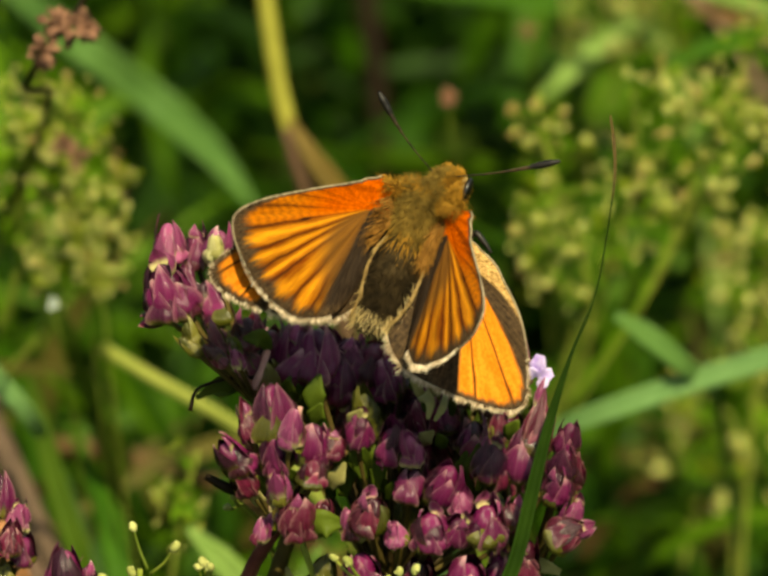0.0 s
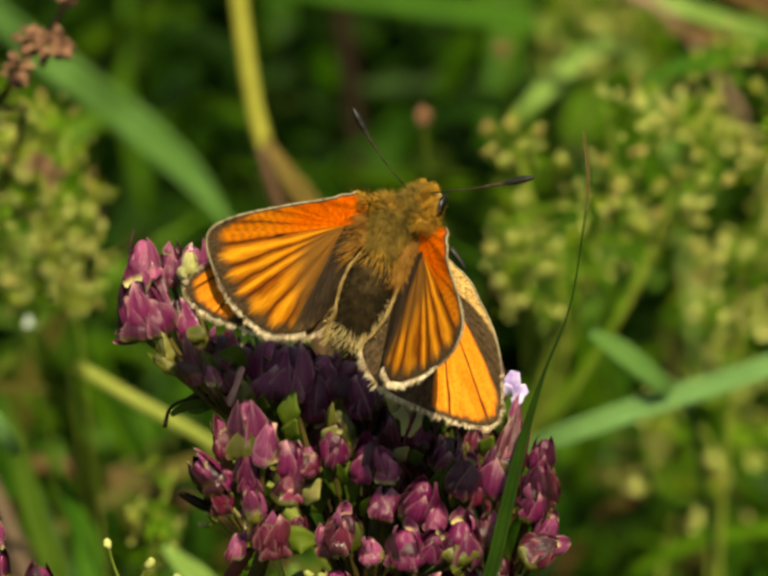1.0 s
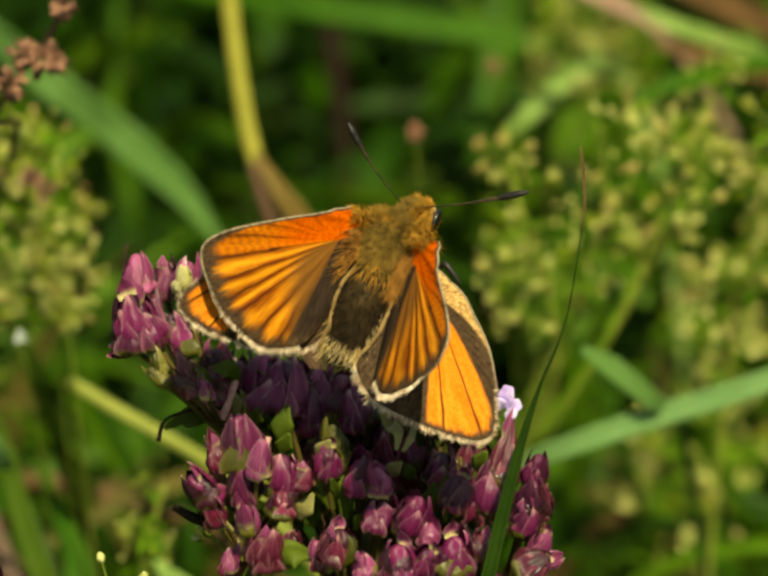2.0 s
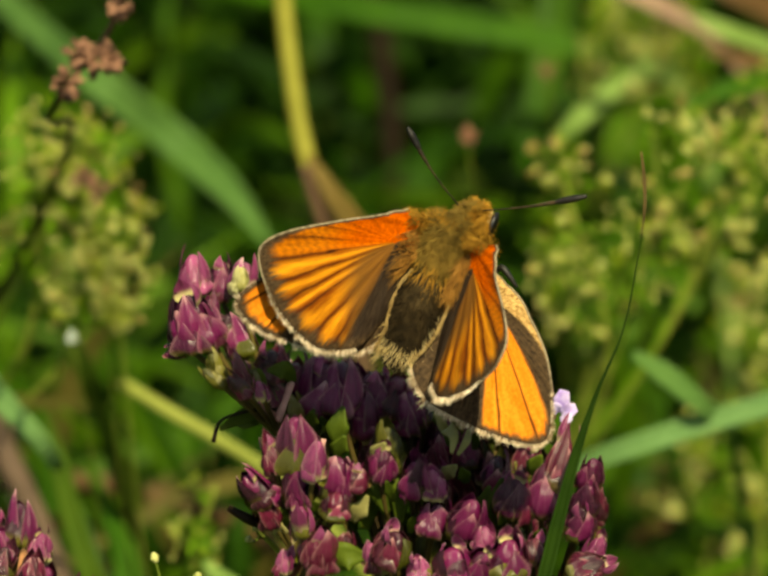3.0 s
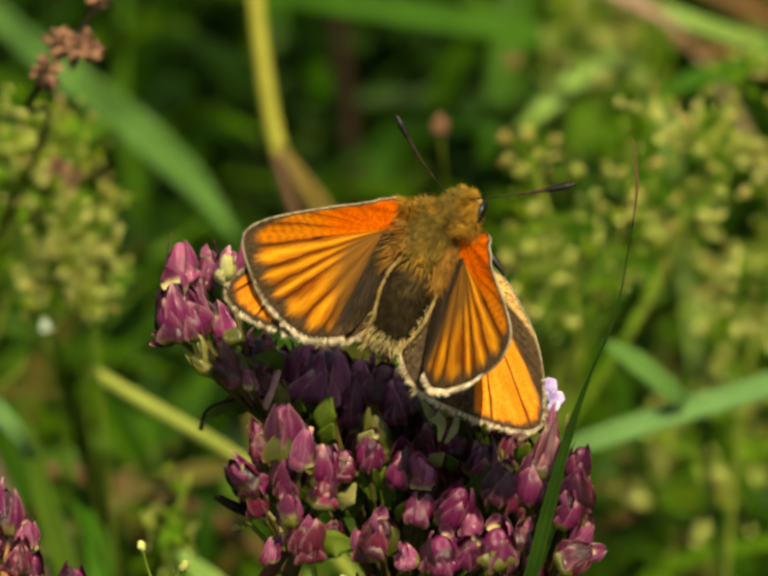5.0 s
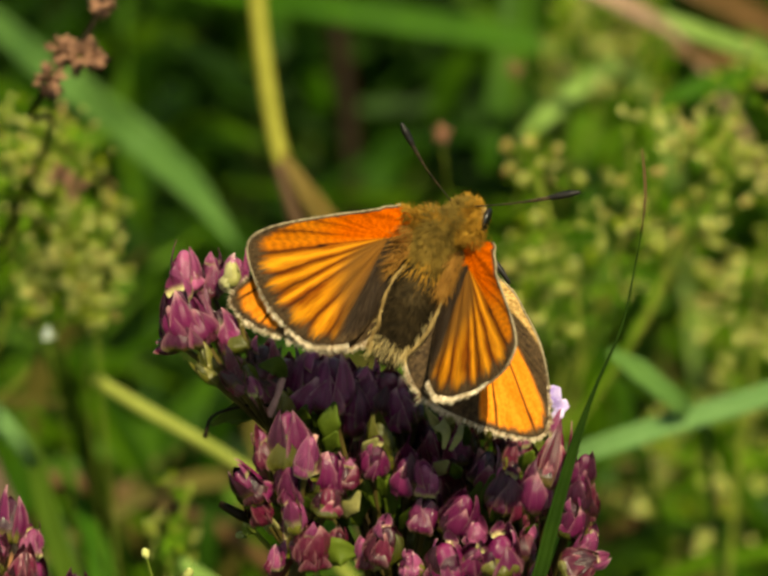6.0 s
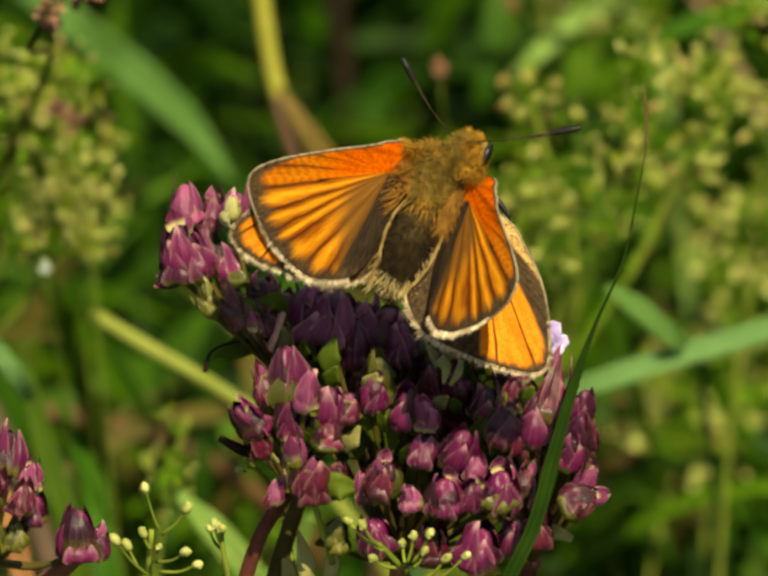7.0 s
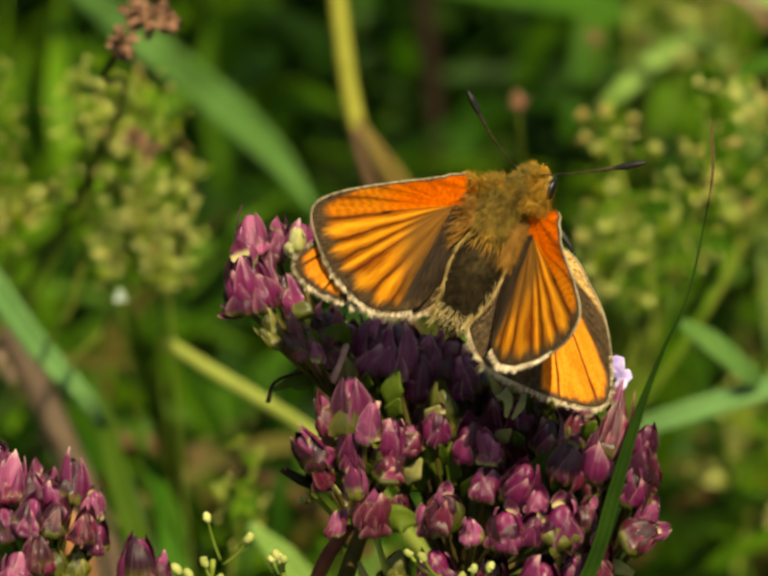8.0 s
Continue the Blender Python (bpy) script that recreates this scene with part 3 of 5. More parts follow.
            q = [bm.verts.new(v) for v in (p + a * w, p - a * w * 0.5 + b * w, p - a * w * 0.5 - b * w, p + d * l)]
            for tri in ((0, 1, 3), (1, 2, 3), (2, 0, 3)):
                bm.faces.new([q[n] for n in tri])
        part("hair_line", bm, FUR_TAN, abdomen, "pale hair line beside the abdomen", smooth=False)
    bm = bmesh.new()
    hc = Vector((1.12, 2.2, -0.8))
    ball(bm, hc * MM, (0.98 * MM, 0.72 * MM, 0.85 * MM), rings=12, sides=16)
    head = part("head", bm, FUR_OLIVE, top)
    bm = bmesh.new()
    fur(bm, rng, 900, hc, (0.98, 0.74, 0.86), 0.5, (0, 0.2, 0.1), lambda n: n.z > -0.5 and -0.1 < n.x < 0.7)
    part("golden_fur", bm, FUR_GOLD, head, "golden hairs on the head", smooth=False)
    bm = bmesh.new()
    fur(bm, rng, 1100, hc, (0.98, 0.74, 0.86), 0.5, (-0.1, 0.2, 0.0), lambda n: n.z > -0.5 and n.x < 0.3)
    part("olive_fur", bm, FUR_OLIVE, head, "olive-brown hairs on the head", smooth=False)
    for sg in (-1, 1):
        bm = bmesh.new()
        ball(bm, (hc + (Vector((1.42, 0.0, 0.8)) if sg > 0 else Vector((-0.85, 0.0, -0.2)))) * MM, (0.27 * MM, 0.85 * MM, 0.55 * MM), rings=10, sides=14)
        part("eye", bm, EYE, head, "narrow black eye")
        bm = bmesh.new()
        fur(bm, rng, 40, hc + (Vector((1.17, 0.05, 0.95)) if sg > 0 else Vector((-0.6, 0.0, -0.1))), (0.06, 0.6, 0.4), 0.22, (0, 0.8, 0.3))
        part("eye_fringe", bm, FUR_TAN, head, "pale hairs that rim the eye", smooth=False)
        bm = bmesh.new()
        tube(bm, [(hc + Vector(q)) * MM for q in ((sg * 0.35, 0.5, -0.4), (sg * 0.35, 0.85, -0.3), (sg * 0.35, 1.0, 0.0))], [0.24 * MM, 0.2 * MM, 0.06 * MM], steps=8)
        fur(bm, rng, 160, hc + Vector((sg * 0.35, 0.8, -0.2)), (0.3, 0.35, 0.3), 0.35, (0, 0.5, 0.3))
        part("palp", bm, FUR_GOLD, head)
    # antennae: fine ringed shafts that end in dark clubs
    feelers = []
    for sg, tip in ((-1, (-4.0, 2.9, 3.4)), (1, (6.16, 2.97, 1.94))):
        bm = bmesh.new()
        d = Vector(tip)
        bend = Vector((0, -0.25, 0.35))
        line = [d * t * MM + bend * math.sin(math.pi * t) * MM for t in (0, 0.25, 0.5, 0.75, 1.0)]
        tube(bm, line, [0.045 * MM, 0.045 * MM, 0.05 * MM, 0.055 * MM, 0.12 * MM, 0.15 * MM, 0.05 * MM], sides=8, steps=42)
        a = part("antenna", bm, ANTENNA, top, "dark ringed antenna with a black club")
        a.location = (Vector((0.66, 1.9, -0.85)) + (Vector((-0.55, 0.65, 0.6)) if sg < 0 else Vector((0.58, 0.77, 0.58)))) * MM
        bm = bmesh.new()
        tube(bm, [p for p in (line[3].lerp(line[4], -0.15), line[3].lerp(line[4], 0.55), line[4] * 1.03)], [0.08 * MM, 0.22 * MM, 0.23 * MM, 0.1 * MM], sides=10, steps=12)
        part("club", bm, CHITIN, a, "blackish antenna club")
        feelers.append(a)
    for sg in (-1, 1):
        for y, knee, foot in ((1.0, (1.0, 1.8, -2.2), (1.0, 2.2, -4.4)), (0.2, (2.3, -0.4, -1.8), (2.6, -1.4, -4.0)), (-0.8, (2.0, -2.4, -2.0), (1.9, -4.6, -4.2))):
            bm = bmesh.new()
            tube(bm, [Vector(q) * MM for q in ((sg * 0.8, y, -1.2), (sg * knee[0], knee[1], knee[2]), (sg * foot[0], foot[1], foot[2]))], [0.2 * MM, 0.14 * MM, 0.07 * MM], sides=6, steps=10)
            part("leg", bm, LEG, top)
    shapes = {
        (1, "fore"): [(14, 2.9), (-2, 4.3), (-9, 5.5), (-13, 6.9), (-16.3, 9.3), (-18.5, 11.8), (-20.5, 12.5), (-24.5, 12.8), (-32, 12.8), (-42, 12.1), (-51, 11.4), (-61, 10.5), (-67, 9.5), (-72, 8.2), (-80, 5.5)],
        (-1, "fore"): [(26, 1.7), (15, 2.0), (-0.5, 3.3), (-7.5, 4.7), (-11.7, 6.6), (-14.4, 8.5), (-16, 10.3), (-17.8, 11.9), (-19.8, 12.8), (-22, 13.0), (-26, 12.9), (-30, 12.7), (-35, 12.5), (-40, 12.1), (-50, 11.4), (-55, 11.0), (-61, 10.6), (-67, 9.8), (-74, 9.0), (-79, 8.1), (-84, 6.3), (-91, 3.5)],
        (1, "hind"): [(38, 3.0), (23, 3.7), (11, 4.8), (1, 5.7), (-6.4, 6.8), (-12.4, 7.9), (-19, 9.1), (-25.7, 10.5), (-29.5, 11.5), (-33, 11.95), (-36.5, 11.75), (-42, 10.85), (-49, 9.8), (-58, 8.7), (-69, 7.8), (-75, 7.4), (-83, 6.5), (-90, 5.6), (-104, 3.0)],
        (-1, "hind"): [(60, 2.2), (34, 3.2), (14, 5.0), (-5, 7.2), (-18.5, 10.1), (-20.8, 11.3), (-23.5, 12.2), (-25.8, 12.9), (-27.8, 13.0), (-30.6, 12.7), (-33.9, 12.1), (-37.5, 11.4), (-40.7, 10.6), (-47.2, 9.3), (-57.4, 8.0), (-68.7, 6.8), (-80.1, 5.7), (-92, 4.2), (-104, 3.0)]}
    wings = {}
    for sg, side in ((-1, "left"), (1, "right")):
        wings[side, "hind"] = wing("hindwing", shapes[sg, "hind"], HIND, sg, top, (sg * 1.35, -2.3, -0.2), 7.0 if sg > 0 else 48.0, -2.0, 0.42, 0.9, 0.5)
        wings[side, "fore"] = wing("forewing", shapes[sg, "fore"], FORE, sg, top, (1.9, 0.5, 0.35) if sg > 0 else (-1.3, 0.45, 0.35), 55.3 if sg > 0 else 52.5, -7.0 if sg > 0 else -4.5, 0.5, 0.87, 0.7)
    return top, wings, feelers


skipper, WINGS, FEELERS = butterfly()


# ---- marjoram flower heads
def bract_mesh(name, material, wrap, belly, curl):
    """A pointed bract that wraps part of a slim bud, one unit long along z and one across, its back turned to +y."""
    bm = bmesh.new()
    uv = bm.loops.layers.uv.verify()
    high, wide = 8, 10
    rows = []
    for i in range(high + 1):
        s = i / high
        r = 0.5 * (math.sin(math.pi * (0.13 + 0.80 * s ** belly)) ** 0.75)
        half = wrap * min(1.0, 0.55 + 2.2 * s) * (1 - s ** 5) + 0.05
        row = []
        for j in range(wide + 1):
            x = 2 * j / wide - 1
            out = r * (1 + curl * abs(x) ** 3 + 0.1 * max(0.0, 1 - 3 * abs(x))) + 0.05 * s ** 4 * (1 - abs(x))
            row.append(bm.verts.new((out * math.sin(half * x), out * math.cos(half * x), s)))
        rows.append(row)
    for i in range(high):
        for j in range(wide):
            f = bm.faces.new((rows[i][j + 1], rows[i][j], rows[i + 1][j], rows[i + 1][j + 1]))
            for loop, q in zip(f.loops, ((j + 1, i), (j, i), (j, i + 1), (j + 1, i + 1))):
                loop[uv].uv = (q[0] / wide, q[1] / high)
    return make(name, bm, material)


BRACTS = {key: [bract_mesh("bract", mat, w, c, t) for w, c, t in ((0.85, 0.85, 0.14), (0.62, 0.75, 0.22), (1.1, 0.95, 0.12), (0.74, 0.65, 0.3))]
          for key, mat in (("purple", PURPLE), ("maroon", MAROON), ("pink", PINK), ("green", GREEN_BRACT), ("cream", CREAM_BRACT))}
CORES = {}
for key, mat in (("purple", PURPLE), ("maroon", MAROON), ("pink", PINK), ("green", GREEN_BRACT), ("cream", CREAM_BRACT)):
    bm = bmesh.new()
    ball(bm, Vector((0, 0, 0.46)), (0.38, 0.38, 0.46), rings=8, sides=10)
    uv = bm.loops.layers.uv.verify()
    for f in bm.faces:
        for loop in f.loops:
            loop[uv].uv = (0.5 + 0.3 * loop.vert.co.x, 0.75 * loop.vert.co.z)
    CORES[key] = make("bud", bm, mat)
PICK = random.Random(21)


def spikelet(plant, foot, tip, width, kind, node=None, count=7):
    """A spike of overlapping bracts from foot to tip; its small stalk joins the node below."""
    axis = tip - foot
    size = axis.length
    at = foot - plant.location
    bud = new("flower_bud", CORES[kind])
    bud.parent = plant
    core = Matrix.Translation(at) @ aim(axis, PICK.uniform(0, 6)).to_4x4() @ Matrix.Diagonal((width * 0.9, width * 0.9, size * 0.86, 1))
    bud.matrix_basis = core
    back = core.inverted()
    start = PICK.uniform(0, 6.28)
    count += 3
    for i in range(count):
        level = i / max(count - 1, 1)
        mesh_kind = kind
        if PICK.random() < (0.4 if level < 0.3 else 0.03) and kind not in ("green", "cream"):
            mesh_kind = "green" if PICK.random() < 0.5 else "maroon"
        b = new("bract", PICK.choice(BRACTS[mesh_kind]))
        b.parent = bud
        long_ = size * (0.45 + 0.55 * level) * PICK.uniform(0.78, 1.12)
        girth = width * (1.04 - 0.22 * level) * PICK.uniform(0.9, 1.08)
        lean = radians(PICK.uniform(0, 17) * (1.2 - 0.8 * level))
        b.matrix_basis = back @ Matrix.Translation(at) @ aim(axis, start + i * 2.4 + PICK.gauss(0, 0.2)).to_4x4() @ Matrix.Rotation(-lean, 4, "X") @ Matrix.Diagonal((girth, girth, long_, 1))
    if PICK.random() < 0.45 and kind != "green":
        # pale petal tips that push out between the bracts
        for i in range(2):
            b = new("petal", BRACTS["pink"][1])
            b.parent = bud
            m = Matrix.Translation(at + axis * 0.62) @ aim(axis, start + i * 2.1).to_4x4() @ Matrix.Rotation(-radians(PICK.uniform(0, 16)), 4, "X")
            b.matrix_basis = back @ m @ Matrix.Diagonal((width * 0.55, width * 0.55, size * PICK.uniform(0.32, 0.5), 1))
    if node is not None:
        bm = bmesh.new()
        mid = foot.lerp(node, 0.5) - axis.normalized() * size * 0.15
        tube(bm, [q - plant.location for q in (foot + axis * 0.08, mid, node)], [0.00018, 0.00017, 0.00024], sides=6, steps=8)
        part("pedicel", bm, PEDICEL, plant)


def leaf_part(plant, points, widths, facing, material, name="leaf", label="", fold=0.3):
    bm = bmesh.new()
    blade(bm, [q - plant.location for q in points], widths, facing, fold, steps=12)
    return part(name, bm, material, plant, label)


TOWARD = -AWAY


def marjoram():
    base = spot(-2, -20, 12)
    base = Vector((base.x, base.y + 0.02, -0.02))
    top = thing("marjoram", base, "purple marjoram flower head with maroon buds on reddish stems", "flower")
    n_left, n_a, n_mid, n_right = spot(-6.34, -9.46, 4), spot(-5.22, -17.04, 3), spot(1.70, -21.29, 8), spot(9.88, -21.29, 8)
    S = lambda foot, tip, width, kind="purple", node=n_mid, count=7: spikelet(top, foot, tip, width / 1000, kind, node, count)
    # spikes at the end of the raised side branch
    S(spot(-11.70, -0.52, 5), spot(-11.89, 2.43, 4), 1.95, "pink", n_left)
    S(spot(-10.19, -0.73, 6), spot(-10.07, 2.00, 5), 1.72, "purple", n_left)
    S(spot(-8.85, -0.67, 4), spot(-8.46, 1.82, 3), 1.84, "pink", n_left, 5)
    S(spot(-11.49, -3.55, 3), spot(-12.49, -0.06, 1), 2.99, "purple", n_left, 10)
    S(spot(-11.04, -3.09, 3), spot(-10.89, -0.36, 3), 2.07, "purple", n_left)
    S(spot(-8.61, -4.46, 4), spot(-10.07, -1.21, 4), 1.84, "purple", n_left)
    S(spot(-12.10, -3.85, 5), spot(-13.64, -4.24, 3), 1.26, "maroon", n_left, 5)
    S(spot(-7.03, -6.12, 4), spot(-6.91, -3.55, 3), 2.18, "maroon", n_left, 4)
    S(spot(-4.3, -7.8, 6), spot(-3.3, -4.3, 4), 3.3, "purple", n_left, 5)
    S(spot(-9.0, -0.3, 3), spot(-8.75, 1.35, 2), 1.15, "cream", n_left, 4)
    S(spot(-10.1, -5.9, 1.5), spot(-10.9, -3.9, 0.5), 1.1, "green", n_left, 4)
    S(spot(-8.6, -6.3, 0.5), spot(-9.3, -4.2, -0.5), 1.0, "maroon", n_left, 4)
    S(spot(-7.9, -6.9, 1.5), spot(-8.2, -4.9, 0.5), 1.0, "green", n_left, 3)
    S(spot(-9.9, -6.4, 0.5), spot(-11.5, -5.0, -0.5), 0.9, "green", n_left, 4)
    S(spot(-8.4, -6.9, -0.5), spot(-9.9, -5.4, -1.5), 0.9, "maroon", n_left, 4)
    S(spot(-7.4, -7.2, -0.5), spot(-7.9, -5.7, -1.5), 0.8, "pink", n_left, 3)
    S(spot(-6.79, -7.34, 4), spot(-8.61, -4.76, 3), 1.6, "maroon", n_left, 5)
    S(spot(-5.58, -8.85, 5), spot(-5.88, -6.28, 4), 1.6, "green", n_left, 5)
    # spikes of the front branch
    S(spot(-5.22, -11.28, 0.5), spot(-5.55, -7.5, -1.5), 2.7, "purple", n_a, 5)
    S(spot(-4.37, -12.04, -1.5), spot(-3.88, -9.16, -3.5), 1.49, "pink", n_a, 6)
    S(spot(-6.64, -11.58, 0.5), spot(-7.40, -9.31, -0.5), 1.49, "maroon", n_a, 5)
    S(spot(-5.22, -13.40, 0.5), spot(-5.34, -11.13, -1.5), 1.95, "purple", n_a, 5)
    S(spot(-7.25, -13.55, 0.5), spot(-8.91, -11.52, -1.5), 1.95, "purple", n_a, 7)
    S(spot(-6.94, -14.77, 1.5), spot(-8.00, -13.10, -0.5), 1.61, "maroon", n_a, 5)
    S(spot(-3.15, -12.95, 0.5), spot(-2.70, -10.22, -1.5), 2.30, "purple", n_a, 8)
    S(spot(-1.94, -12.80, 0.5), spot(-1.49, -10.82, -0.5), 1.61, "maroon", n_a, 5)
    S(spot(-3.00, -14.61, -0.5), spot(-2.85, -12.49, -1.5), 1.84, "maroon", n_a, 5)
    S(spot(-4.97, -15.52, -1.5), spot(-5.22, -13.40, -3.5), 1.49, "pink", n_a, 5)
    S(spot(-4.06, -17.34, -0.5), spot(-3.91, -14.77, -2.5), 2.42, "maroon", n_a, 8)
    S(spot(-2.55, -17.34, 0.5), spot(-2.18, -15.22, -0.5), 1.61, "maroon", n_a, 5)
    S(spot(-6.34, -17.95, 0.5), spot(-5.88, -16.13, -0.5), 1.15, "pink", n_a, 4)
    # middle of the head
    S(spot(0.33, -11.28, 3.5), spot(0.18, -8.25, 1.5), 1.84, "green", n_mid, 6)
    S(spot(-0.27, -12.04, 1.5), spot(0.18, -9.92, -0.5), 1.84, "purple", n_mid, 6)
    S(spot(-1.18, -9.46, 6.5), spot(-1.49, -6.43, 4.5), 2.18, "purple", n_mid, 6)
    S(spot(1.70, -8.85, 6.5), spot(1.55, -6.12, 4.5), 2.07, "purple", n_mid, 6)
    S(spot(1.85, -13.10, 1.5), spot(1.94, -10.52, -0.5), 1.84, "purple", n_mid, 6)
    S(spot(3.21, -13.10, 0.5), spot(2.91, -11.13, -1.5), 1.49, "pink", n_mid, 5)
    S(spot(4.88, -15.52, 0.5), spot(5.79, -12.95, -2.5), 2.30, "purple", n_mid, 7)
    S(spot(3.06, -15.52, 1.5), spot(3.37, -13.10, 0.5), 2.18, "purple", n_mid, 7)
    S(spot(0.49, -17.34, -1.5), spot(0.79, -14.92, -3.5), 2.42, "maroon", n_mid, 8)
    S(spot(-0.58, -17.65, -0.5), spot(-0.79, -15.68, -1.5), 1.38, "pink", n_mid, 5)
    S(spot(2.30, -18.25, -2.5), spot(2.00, -16.74, -3.5), 1.38, "pink", n_mid, 5)
    S(spot(4.43, -18.25, -1.5), spot(4.28, -15.98, -3.5), 2.53, "purple", n_mid, 8)
    S(spot(5.79, -17.95, -1.5), spot(6.25, -16.43, -3.5), 1.84, "purple", n_mid, 6)
    S(spot(7.61, -18.10, -1.5), spot(7.91, -15.37, -3.5), 2.64, "purple", n_mid, 9)
    S(spot(6.25, -16.43, -0.5), spot(6.25, -14.61, -1.5), 1.38, "pink", n_mid, 5)
    S(spot(9.13, -17.34, -0.5), spot(9.58, -15.37, -1.5), 1.61, "maroon", n_right, 5)
    S(spot(7.91, -14.31, 1.5), spot(8.22, -11.58, -0.5), 2.30, "purple", n_right, 7)
    S(spot(6.85, -12.80, 4.5), spot(7.16, -10.07, 3.5), 2.07, "purple", n_right, 6)
    S(spot(9.73, -14.31, 1.5), spot(10.34, -10.67, -0.5), 2.07, "purple", n_right, 7)
    S(spot(10.64, -12.80, 0.5), spot(11.55, -8.40, -0.5), 1.84, "maroon", n_right, 7)
    S(spot(12.01, -15.68, 0.5), spot(12.31, -13.40, -1.5), 1.7, "purple", n_right, 7)
    S(spot(12.37, -14.16, 0.5), spot(12.80, -12.04, -1.5), 1.7, "purple", n_right, 7)
    S(spot(12.67, -12.64, 0.5), spot(13.16, -10.37, -1.5), 1.6, "purple", n_right, 8)
    S(spot(13.07, -14.61, 1.5), spot(13.58, -12.49, -0.5), 1.3, "maroon", n_right, 6)
    S(spot(12.61, -15.83, 1.5), spot(12.31, -13.10, -0.5), 1.72, "maroon", n_right, 6)
    S(spot(12.77, -17.80, 0.5), spot(13.46, -15.22, -1.5), 1.61, "pink", n_right, 6)
    S(spot(11.55, -18.10, -1.5), spot(14.28, -17.04, -2.5), 2.18, "maroon", n_right, 8)
    S(spot(9.88, -20.07, 0.5), spot(10.34, -17.65, -1.5), 1.95, "maroon", n_right, 6)
    # the lower rim
    S(spot(0.33, -20.83, 1), spot(-0.27, -18.25, -1), 2.18, "purple", n_mid, 7)
    S(spot(6.09, -21.59, 0), spot(6.85, -19.01, -2), 2.76, "purple", n_mid, 8)
    S(spot(3.52, -21.29, 2), spot(3.52, -18.86, 0), 2.18, "maroon", n_mid, 7)
    S(spot(8.37, -20.98, 2), spot(8.52, -18.56, 0), 2.07, "purple", n_right, 6)
    S(spot(-2.55, -20.68, 4), spot(-2.09, -18.56, 3), 1.84, "green", n_mid, 5)
    # fillers behind the gaps
    S(spot(-2.8, -7.8, 5), spot(-2.5, -4.0, 4), 2.7, "purple", n_mid, 6)
    S(spot(-5.7, -7.4, 6), spot(-5.4, -4.2, 5), 2.4, "maroon", n_left, 6)
    S(spot(-2.4, -7.6, 7), spot(-1.9, -4.5, 6), 2.8, "maroon", n_mid, 6)
    S(spot(-0.9, -7.8, 7), spot(-0.4, -4.9, 5), 2.6, "purple", n_mid, 6)
    S(spot(0.7, -7.9, 7), spot(1.0, -5.3, 5), 2.6, "maroon", n_mid, 6)
    S(spot(2.4, -8.6, 7), spot(2.6, -6.2, 6), 2.6, "maroon", n_mid, 6)
    S(spot(-2.85, -7.94, 9), spot(-2.55, -5.52, 8), 2.4, "purple", n_mid, 6)
    S(spot(-1.49, -8.85, 10), spot(-0.73, -6.43, 9), 2.4, "maroon", n_mid, 6)
    S(spot(-5.58, -8.85, 9), spot(-5.28, -6.43, 8), 2.2, "maroon", n_left, 6)
    S(spot(-6.79, -6.43, 8), spot(-5.58, -4.61, 7), 2.0, "maroon", n_left, 6)
    S(spot(-3.76, -10.37, 6), spot(-2.85, -7.6, 4), 1.4, "green", n_a, 5)
    S(spot(-0.73, -11.28, 8), spot(-1.33, -8.85, 6), 2.0, "maroon", n_mid, 6)
    S(spot(5.03, -11.28, 8), spot(5.34, -8.85, 7), 2.2, "purple", n_mid, 6)
    S(spot(8.67, -11.89, 6), spot(9.13, -9.46, 5), 1.9, "maroon", n_right, 6)
    S(spot(0.18, -8.40, 8), spot(0.12, -5.52, 6), 2.4, "maroon", n_mid, 6)
    S(spot(2.00, -9.16, 8), spot(1.94, -6.58, 7), 1.8, "green", n_mid, 6)
    S(spot(3.67, -10.37, 8), spot(3.67, -7.94, 7), 2.3, "maroon", n_mid, 6)
    S(spot(-1.33, -7.94, 8), spot(-1.49, -5.22, 6), 2.2, "purple", n_mid, 6)
    # leaves among the buds
    leaf_part(top, [spot(-3.4, -17.9, 0), spot(-2.4, -16.9, -1.5), spot(-1.0, -16.9, -1)], [0.0004, 0.0020, 0.0003], TOWARD, LEAF_BRIGHT, label="bright green leaf")
    leaf_part(top, [spot(-1.18, -15.22, 5), spot(-0.82, -12.80, 4), spot(-0.67, -11.28, 4)], [0.0006, 0.0020, 0.0003], TOWARD, LEAF_BRIGHT)
    leaf_part(top, [spot(-3.91, -9.61, 6), spot(-4.12, -7.94, 5), spot(-4.97, -6.88, 5)], [0.0005, 0.0016, 0.0002], TOWARD, LEAF_BRIGHT)
